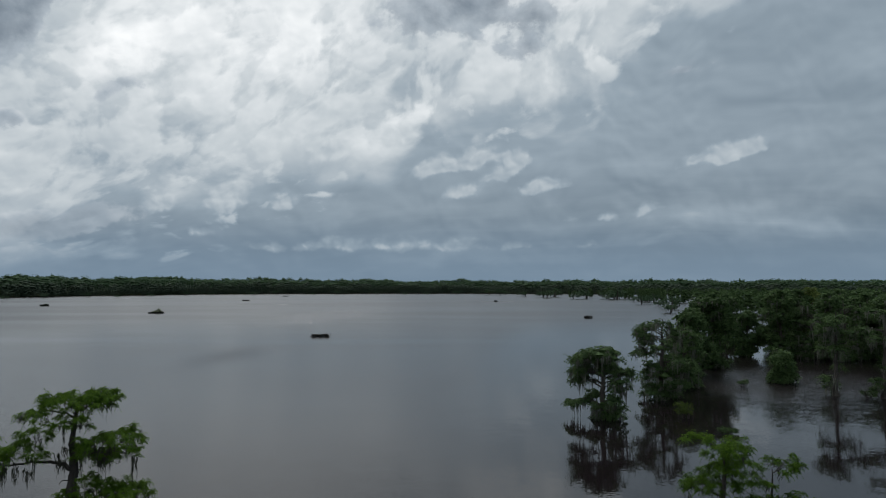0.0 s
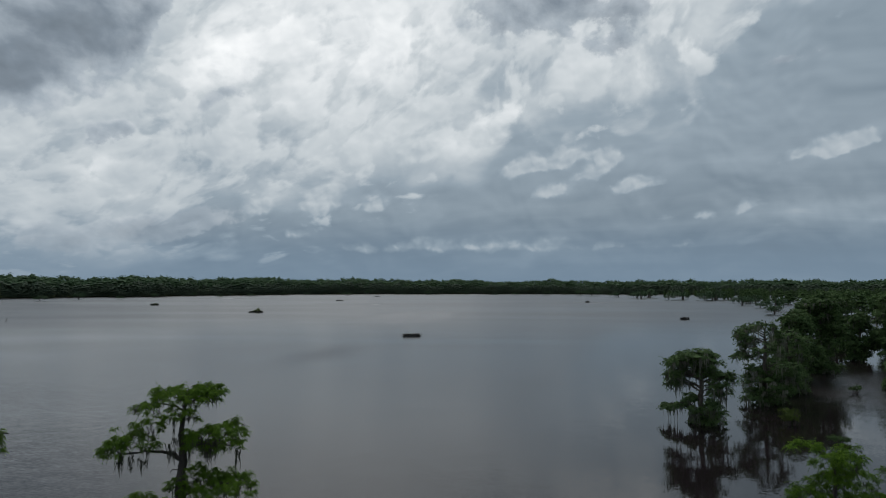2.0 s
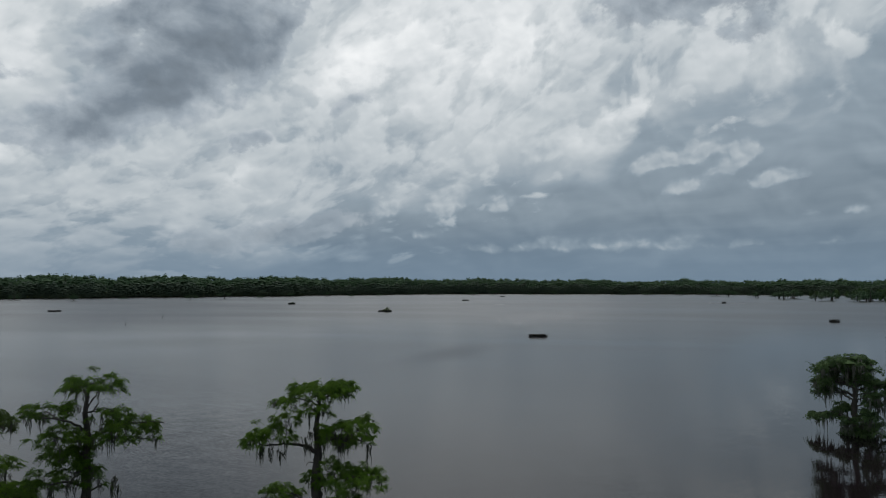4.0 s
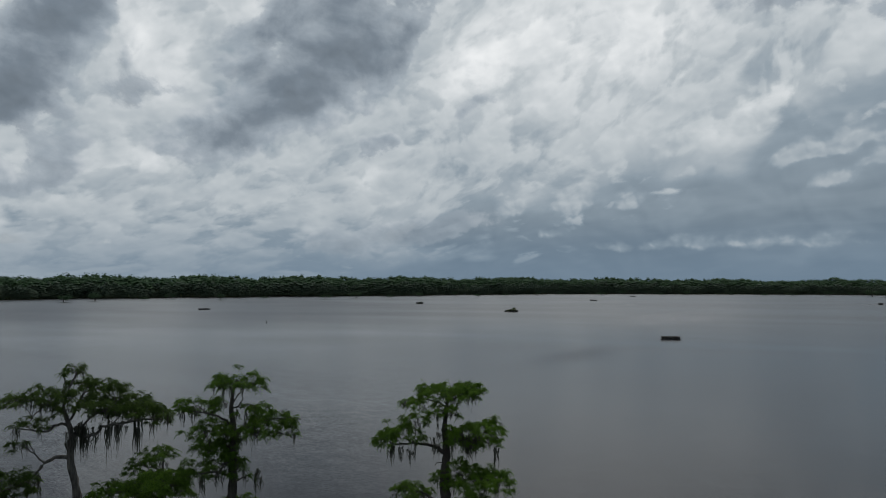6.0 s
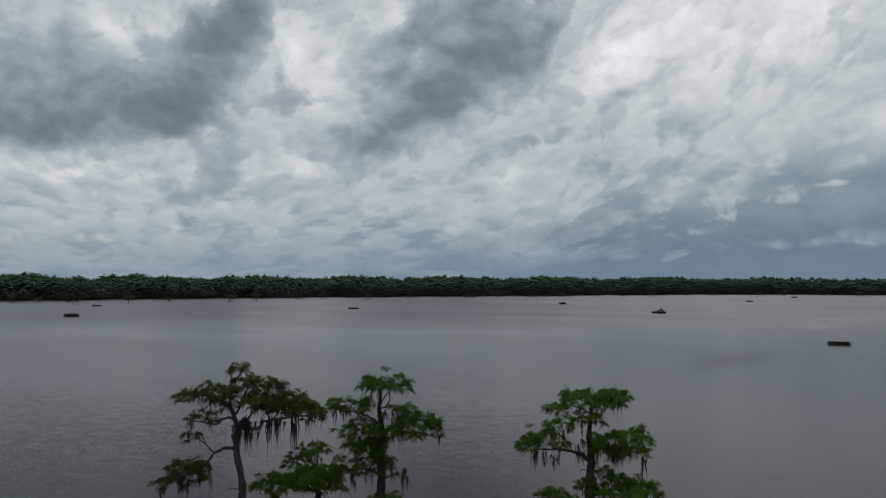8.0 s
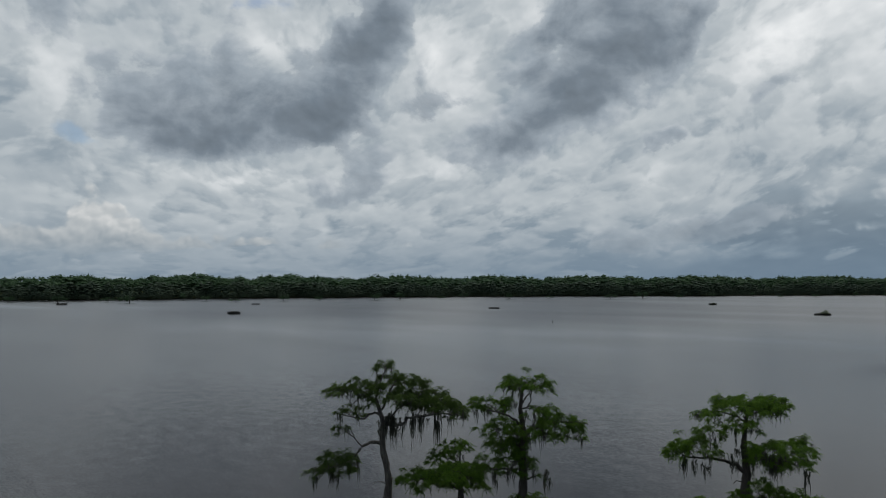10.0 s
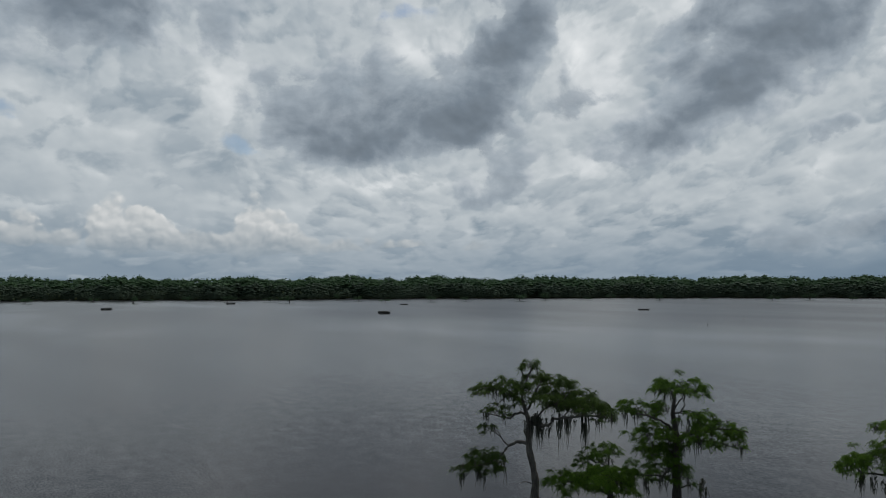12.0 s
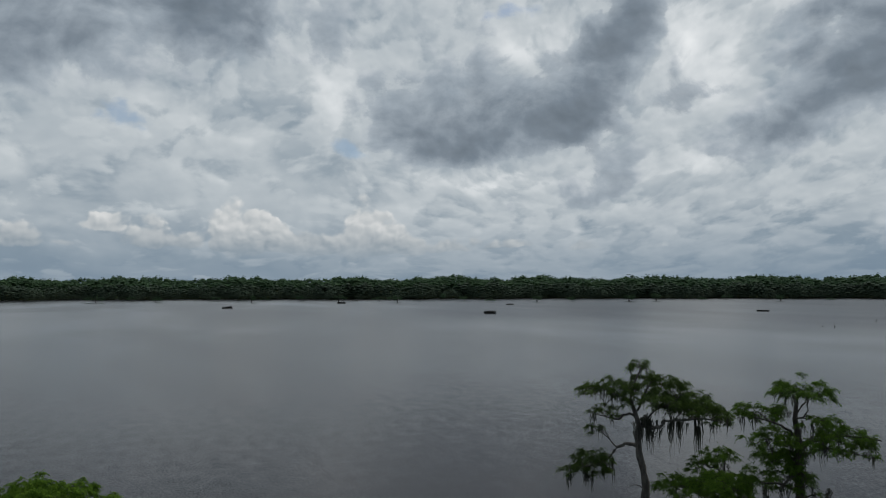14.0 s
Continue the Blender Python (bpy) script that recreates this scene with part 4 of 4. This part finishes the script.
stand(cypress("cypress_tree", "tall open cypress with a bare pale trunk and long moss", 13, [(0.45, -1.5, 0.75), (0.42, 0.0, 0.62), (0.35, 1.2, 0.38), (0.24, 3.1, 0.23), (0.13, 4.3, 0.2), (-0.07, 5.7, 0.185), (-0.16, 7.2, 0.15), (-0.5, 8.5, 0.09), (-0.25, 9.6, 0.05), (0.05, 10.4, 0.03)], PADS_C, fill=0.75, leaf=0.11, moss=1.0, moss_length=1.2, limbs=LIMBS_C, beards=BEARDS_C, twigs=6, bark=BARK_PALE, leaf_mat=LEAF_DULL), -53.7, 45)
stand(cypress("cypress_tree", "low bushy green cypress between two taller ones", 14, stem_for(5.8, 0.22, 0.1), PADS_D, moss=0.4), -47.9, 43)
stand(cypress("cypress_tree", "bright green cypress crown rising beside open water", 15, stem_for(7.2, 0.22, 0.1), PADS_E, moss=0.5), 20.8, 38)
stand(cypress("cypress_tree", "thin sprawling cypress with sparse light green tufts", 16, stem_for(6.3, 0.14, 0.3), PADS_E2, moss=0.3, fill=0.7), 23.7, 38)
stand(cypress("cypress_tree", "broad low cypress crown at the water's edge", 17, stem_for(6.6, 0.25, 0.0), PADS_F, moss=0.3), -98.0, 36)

# cypresses standing in the water of the swamp
SWAMP = "cypresses standing in the swamp"


def swamp_pads(rng, height, spread):
    """Pads scattered round the stem from a low skirt to a flat, uneven top, a few arms reaching far out."""
    pads = []
    for i in range(int(height * spread * 0.52) + 8):
        s = 0.07 + 0.93 * rng.random()
        wide = spread * float(np.interp(s, [0.0, 0.12, 0.3, 0.55, 0.8, 1.0], [0.62, 0.66, 0.72, 0.92, 0.85, 0.5]))
        x = rng.uniform(-0.68, 0.68) * wide
        pads.append((x, height * s - 0.10 * abs(x), spread * rng.uniform(0.16, 0.30), rng.uniform(0.35, 0.75)))
    for _ in range(6):
        pads.append((rng.uniform(-0.42, 0.42) * spread, rng.uniform(0.4, 1.5), spread * rng.uniform(0.14, 0.24), 0.5))
    for _ in range(7):
        side, s = rng.choice([-1, 1]), rng.uniform(0.25, 0.95)
        for k in range(3):
            pads.append((side * spread * (0.48 + 0.20 * k) * (1.15 - 0.35 * s), height * s + rng.uniform(-0.2, 0.2) - 0.1 * k, spread * (0.17 - 0.035 * k), 0.30))
    pads += [(0.2, height, spread * 0.24, 0.4), (-0.3 * spread, height * 0.96, spread * 0.22, 0.38), (0.34 * spread, height * 0.92, spread * 0.22, 0.38)]
    return pads


SWAMP_LABEL = "dark green moss-hung cypress standing in still water"
mids = []
for k, (tall, spread) in enumerate([(8.1, 3.9), (10.5, 4.1), (13.4, 4.4), (9.4, 3.0), (13.9, 4.4), (4.6, 1.25)]):
    rng = np.random.default_rng(243 + k)
    near = k in (0, 1)
    mids.append(cypress("swamp_cypress", SWAMP_LABEL if k != 5 else "small moss-hung cypress standing alone in still water", 50 + k, stem_for(tall, 0.3, 0.2), swamp_pads(rng, tall * 0.97, spread), 0.26 if near else 0.42, 0.75 if near else 0.65, 1.3 if near else 0.7, 2.4, front=0.4, deep=spread * 0.5, group=SWAMP, bark=BARK_FAR, twigs=1, leaf_mat=LEAF_SWAMP, moss_mat=MOSS_GREY, sides=8, broad=1.9 if near else 2.3, core=True))
for ob, az, dist in zip(mids, (12.3, 16.7, 20.3, 22.7, 24.9, 25.0), (84.4, 101, 142, 168, 167, 124)):
    stand(ob, az, dist)
pale = cypress("swamp_cypress", "pale yellow-green cypress crown among darker ones", 58, stem_for(14.6, 0.3, 0.2), swamp_pads(np.random.default_rng(258), 14.2, 3.4), 0.42, 0.7, 0.6, 1.5, front=0.4, deep=1.7, group=SWAMP, bark=BARK_FAR, twigs=1, leaf_mat=LEAF_PALE, moss_mat=MOSS_GREY, sides=8, broad=1.8, core=True)
stand(pale, 26.9, 186)
rng = np.random.default_rng(77)
for model, az, dist, scale in [(3, 18.8, 131, 1.15), (1, 18.3, 112, 0.85), (2, 28.0, 170, 1.0), (4, 30.2, 172, 0.95), (1, 26.9, 166, 1.1), (1, 29.0, 165, 1.1), (2, 31.8, 166, 1.0), (0, 33.2, 128, 1.0), (2, 34.6, 150, 1.0), (2, 21.3, 190, 0.95), (4, 26.0, 185, 1.0), (2, 30.9, 190, 1.0), (4, 28.6, 205, 1.0), (2, 24.6, 225, 1.0), (4, 20.6, 235, 0.95), (4, 32.5, 210, 1.0), (2, 35.0, 160, 1.0)]:
    ob = copy_thing(mids[model], Matrix())
    stand(ob, az, dist, scale, float(rng.choice([0, 180])) + float(rng.uniform(-40, 40)))


def tall_swamp_cypress(seed, tall, spread):
    """A slender cypress on a bare, swollen stem, with a high crown hung with long moss."""
    rng = np.random.default_rng(seed)
    pads = [(rng.uniform(-0.8, 0.8) * spread, tall * rng.uniform(0.55, 0.97), spread * rng.uniform(0.22, 0.36), rng.uniform(0.3, 0.5)) for _ in range(16)]
    pads += [(0.3, tall * 0.34, 0.7, 0.3), (-0.8, tall * 0.22, 0.8, 0.35), (-0.5, tall * 0.12, 0.7, 0.4)]
    return cypress("swamp_cypress", "slender bare-stemmed cypress hung with long moss in still water", seed, stem_for(tall, 0.26, 0.3), pads, 0.30, 0.7, 1.4, 2.8, front=0.3, deep=1.4, group=SWAMP, bark=BARK_FAR, twigs=1, leaf_mat=LEAF_SWAMP, moss_mat=MOSS_GREY, sides=8, broad=1.6, core=True)


stand(tall_swamp_cypress(71, 11.4, 2.9), 28.3, 112.5)
stand(tall_swamp_cypress(72, 12.2, 3.2), 31.2, 113)


def swamp_woods():
    """The cypresses further back in the swamp, too many to count."""
    rng = np.random.default_rng(9)
    models = [woods_tree(rng, 15, 13, 0.085, 0.1) for _ in range(6)]
    where, size = [], []
    while len(where) < 400:
        az, dist = rng.uniform(7, 44), rng.uniform(230, 1150)
        edge = np.interp(az, [7, 10, 14, 17, 19, 22, 25], [1150, 1000, 850, 640, 430, 340, 230])
        if dist < edge:
            continue
        tall = rng.uniform(9, 14)
        where.append(bearing(az, dist, -0.1 * tall))
        size.append((tall * rng.uniform(0.75, 1.1), tall * 1.1))
    v, f = scatter(rng, models, where, size)
    return tagged(new("swamp_woods", mesh_of("swamp_woods", v, f, LEAF_SWAMP)), "dark green cypress swamp stretching back from the lake", "woods", kind="stuff")


swamp_woods()


# small cypresses standing off the far shore
def shallows_cypress(seed, tall, spread):
    rng = np.random.default_rng(seed)
    root = tagged(new("shallows_cypress"), "small dark cypress standing off the far shore", "tree", "cypresses off the far shore")
    p = np.column_stack([0.1 * np.sin(np.arange(6)), np.zeros(6), np.linspace(-0.5, tall * 0.9, 6)])
    part("trunk", mesh_of("trunk", *tube(p, np.array([0.75, 0.6, 0.32, 0.26, 0.2, 0.08]) * tall / 8, 7), BARK_FAR, True), root)
    clumps = []
    for k in range(4):
        v, f = woods_tree(rng, 9, 16, 0.11, 0.05)
        high = (1.0, 0.75, 0.85, 0.6)[k] * rng.uniform(0.9, 1.1)
        clumps.append((v * np.array([0.75, 0.75, high * 0.8]) + np.array([0, 0, 0.2]) + np.array([(0.0, -0.42, 0.38, 0.7 * (-1) ** seed)[k], rng.uniform(-0.3, 0.3), 0.0]), f))
    v, f = join(clumps)
    part("crown", mesh_of("crown", v * np.array([spread, spread, tall * 0.94]) + np.array([0, 0, tall * 0.05]), f, LEAF_FAR_HAZED), root, "dark green needle foliage")
    return root


shallows = [shallows_cypress(300, 7.0, 11.5), shallows_cypress(301, 8.5, 11.0), shallows_cypress(302, 5.0, 8.5)]
rng = np.random.default_rng(23)
spots = []
for a in (-94.6, -92.2, -90.6, -86.4, -83.8, -82.9, -80.2, -77.2, -74.0, -72.6, -68.9, -67.3, -65.2, -61.6, -58.9, -54.6, -52.6, -49.4, -47.6, -44.0, -40.9, -36.2, -33.8, -31.2, -28.8, -26.0, -24.2, -22.0, -19.6, -17.8, -14.6, -12.9, -10.2, -8.4, -5.2, -3.0, -1.2, 1.1, 2.4):
    spots.append((a, float(shore(a)) - rng.uniform(80, 210), rng.uniform(0.6, 1.15)))
for a, d in ((3.6, 1150), (4.6, 1080), (6.4, 960), (6.9, 940), (7.8, 905), (8.4, 880), (8.7, 930), (10.2, 850), (10.9, 820), (11.2, 860), (12.7, 790), (13.2, 740), (13.5, 780), (14.9, 660), (15.4, 600), (15.9, 640), (16.6, 540), (17.5, 470)):
    spots.append((a + rng.normal(0, 0.15), d + rng.normal(0, 30), rng.uniform(0.9, 1.7) * min(1.0, d / 850)))
    if rng.random() < 0.7:
        spots.append((a + rng.normal(0.2, 0.3), d + rng.uniform(15, 90), rng.uniform(0.9, 1.8) * min(1.0, d / 800)))
for k, (a, d, size) in enumerate(spots):
    ob = shallows[k] if k < 3 else copy_thing(shallows[k % 3], Matrix())
    stand(ob, a, d, size, float(rng.uniform(0, 360)))


def water_bush(label, seed, wide, high, mat):
    """A low bush in the water: a tangle of stems under a loose cap of leaves."""
    rng = np.random.default_rng(seed)
    root = tagged(new("water_bush"), label, "bush", "bushes in the swamp water")
    stems = []
    for _ in range(9):
        tip = np.array([rng.uniform(-0.4, 0.4) * wide, rng.uniform(-0.4, 0.4) * wide, high * rng.uniform(0.6, 1.0)])
        stems.append(tube(curve_points((tip[0] * 0.25, tip[1] * 0.25, -0.3), tip, 0.1, rng, 6, 0.1), np.linspace(0.05, 0.012, 6), 5))
    part("stems", mesh_of("stems", *join(stems), BARK_FAR, True), root)
    pads = [(rng.uniform(-0.35, 0.35) * wide, rng.uniform(-0.3, 0.3) * wide, high * rng.uniform(0.4, 0.85), wide * 0.24, wide * 0.24, high * 0.2) for _ in range(7)]
    part("leaves", mesh_of("leaves", *foliage(rng, pads, 0.17, 0.7), mat), root)
    return root


stand(water_bush("yellow-green bush growing out of the swamp water", 401, 2.6, 1.8, LEAF_PALE), 18.5, 87)
stand(water_bush("small green bush low on the swamp water", 402, 1.7, 1.1, LEAF_SWAMP), 22.4, 116)
stand(water_bush("small green bush low on the swamp water", 403, 2.0, 1.2, LEAF_SWAMP), 30.3, 112)
stand(water_bush("half-sunk bush beside the cypress reflections", 404, 2.4, 0.7, LEAF_SWAMP), 21.2, 79)


def snag(seed, high, lean):
    """A dead stump or post standing out of the lake."""
    rng = np.random.default_rng(seed)
    root = tagged(new("snag"), "dark weathered dead post standing in the lake", "dead tree", "snags in the lake")
    p = curve_points((0, 0, -1.0), (lean, 0, high), 0.05, rng, 6, 0.03)
    part("trunk", mesh_of("trunk", *tube(p, np.linspace(0.22, 0.07, 6), 7, 0.1, rng), BARK_FAR, True), root)
    part("branch", mesh_of("branch", *tube(curve_points(p[3], p[3] + np.array([0.5, 0.1, 0.3]), 0.1, rng, 5, 0.05), np.linspace(0.07, 0.02, 5), 5), BARK_FAR, True), root)
    return root


for k, (a, d, high, lean) in enumerate([(-41.4, 305, 0.6, 0.1), (-40.6, 303, 1.0, -0.3), (-38.2, 355, 1.3, 0.4), (-96.9, 560, 1.2, 0.2), (-96.4, 565, 0.9, -0.2), (-97.3, 562, 1.0, 0.3)]):
    stand(snag(410 + k, high, lean), a, d)


# ---------------------------------------------------------------- floating duck blinds
def duck_blind(label, seed, wide, deep, high, brush, bush=0.0):
    """A floating hide: planked deck on floats, upright posts, slatted sides, a flat planked roof with gaps below it, dry brush and a mooring pole."""
    rng = np.random.default_rng(seed)
    root = tagged(new("duck_blind"), label, "duck blind", "duck blinds on the lake")
    for i in range(6):
        part("plank", mesh_of("plank", *box(-wide / 2 - 0.25, -deep / 2 + i * deep / 6, 0.12, wide / 2 + 0.25, -deep / 2 + (i + 0.92) * deep / 6, 0.18), BOARD), root)
    for x in (-wide / 2 + 0.35, 0, wide / 2 - 0.35):
        part("float", mesh_of("float", *box(x - 0.3, -deep / 2, -0.25, x + 0.3, deep / 2, 0.115), DRUM), root)
    for x in (-wide / 2 + 0.06, -wide / 6, wide / 6, wide / 2 - 0.14):
        for y in (-deep / 2 + 0.05, deep / 2 - 0.13):
            part("post", mesh_of("post", *box(x, y, 0.185, x + 0.08, y + 0.08, 0.18 + high), BOARD), root)
    for side, y in ((-1, -deep / 2 + 0.005), (1, deep / 2 - 0.04)):
        count = int(wide / 0.3)
        slats = [box(-wide / 2 + i * wide / count, y, 0.19, -wide / 2 + (i + 0.93) * wide / count, y + 0.03, 0.18 + high * rng.uniform(0.45, 0.95)) for i in range(count) if rng.random() > 0.18]
        part("side_wall", mesh_of("side_wall", *join(slats), BOARD), root)
    part("roof", mesh_of("roof", *join([box(-wide / 2 + i * wide / 8 - 0.05, -deep / 2 + 0.1, 0.185 + high, -wide / 2 + (i + 0.95) * wide / 8, deep * rng.uniform(0.1, 0.34), 0.235 + high + 0.02 * (i % 2)) for i in range(8)]), BOARD), root)
    pole = curve_points((wide / 2 + 0.35, -deep * 0.3, -0.8), (wide / 2 + 0.45, -deep * 0.3, high + 0.5), 0.0, rng, 4, 0.01)
    part("pole", mesh_of("pole", *tube(pole, np.full(4, 0.05), 6), BOARD), root)
    if brush:
        m = int(150 * wide)
        base = np.column_stack([rng.uniform(-wide / 2, wide / 2, m), rng.choice([-1, 1], m) * deep / 2 + rng.normal(0, 0.12, m), rng.uniform(0.1, high, m)])
        way = ball(rng, m) * 0.6 + np.array([0, 0, 0.8])
        tagged(part("brush", mesh_of("brush", *kites(rng, base, way, rng.uniform(0.2, 0.5, m) * brush, 0.05), BRUSH), root, "dry cut brush tied to the boards"), kind="stuff")
    if bush:
        pads = [(wide * x, 0.0, z * bush, wide * w, deep * 0.4, h * bush) for x, z, w, h in ((0.18, 0.75, 0.2, 0.5), (0.05, 0.5, 0.24, 0.4), (0.3, 0.4, 0.16, 0.3), (-0.2, 0.3, 0.2, 0.25))]
        part("bush", mesh_of("bush", *foliage(rng, pads, 0.3, 0.8), LEAF_PALE), root, "green bush growing on the deck")
    return root


for i, (az, dist, wide, deep, high, brush, bush, turn, label) in enumerate([
    (-9.61, 215, 4.9, 2.6, 0.60, 0.5, 0.0, 8, "weathered floating duck blind with a flat plank roof"),
    (-21.58, 416, 7.2, 3.0, 0.7, 0.9, 2.1, -12, "floating duck blind overgrown with a green bush"),
    (11.32, 337, 3.3, 2.0, 1.05, 0.4, 0.0, 20, "small dark boxy duck blind on open water"),
    (4.17, 655, 3.2, 2.0, 1.4, 0.5, 0.0, 0, "small dark boxy duck blind far out"),
    (-28.81, 595, 5.2, 2.5, 1.2, 0.8, 1.6, 30, "dark duck blind with brush heaped at one end"),
    (-45.2, 473, 6.4, 2.4, 0.7, 0.8, 0.0, 10, "long low duck blind covered in brush"),
    (-65.29, 400, 6.0, 3.0, 1.35, 0.8, 0.0, 15, "long boxy brush-covered duck blind"),
    (-63.7, 587, 5.6, 2.4, 0.7, 0.5, 0.0, -15, "low dark duck blind far out"),
    (-76.97, 626, 6.7, 3.0, 1.3, 0.6, 0.0, 5, "long dark duck blind near the far shore"),
    (-85.55, 505, 6.2, 2.6, 1.3, 0.6, 0.0, 0, "dark boxy duck blind on open water"),
    (-12.3, 985, 6.2, 3.0, 1.2, 0.6, 0.0, 0, "low dark duck blind near the far shore"),
    (-15.23, 722, 6.2, 2.5, 1.0, 0.6, 0.0, 0, "low dark duck blind far out"),
]):
    duck_blind(label, 200 + i, wide, deep, high, brush, bush).matrix_basis = pose(*bearing(az, dist), 0, 0, -az + turn)
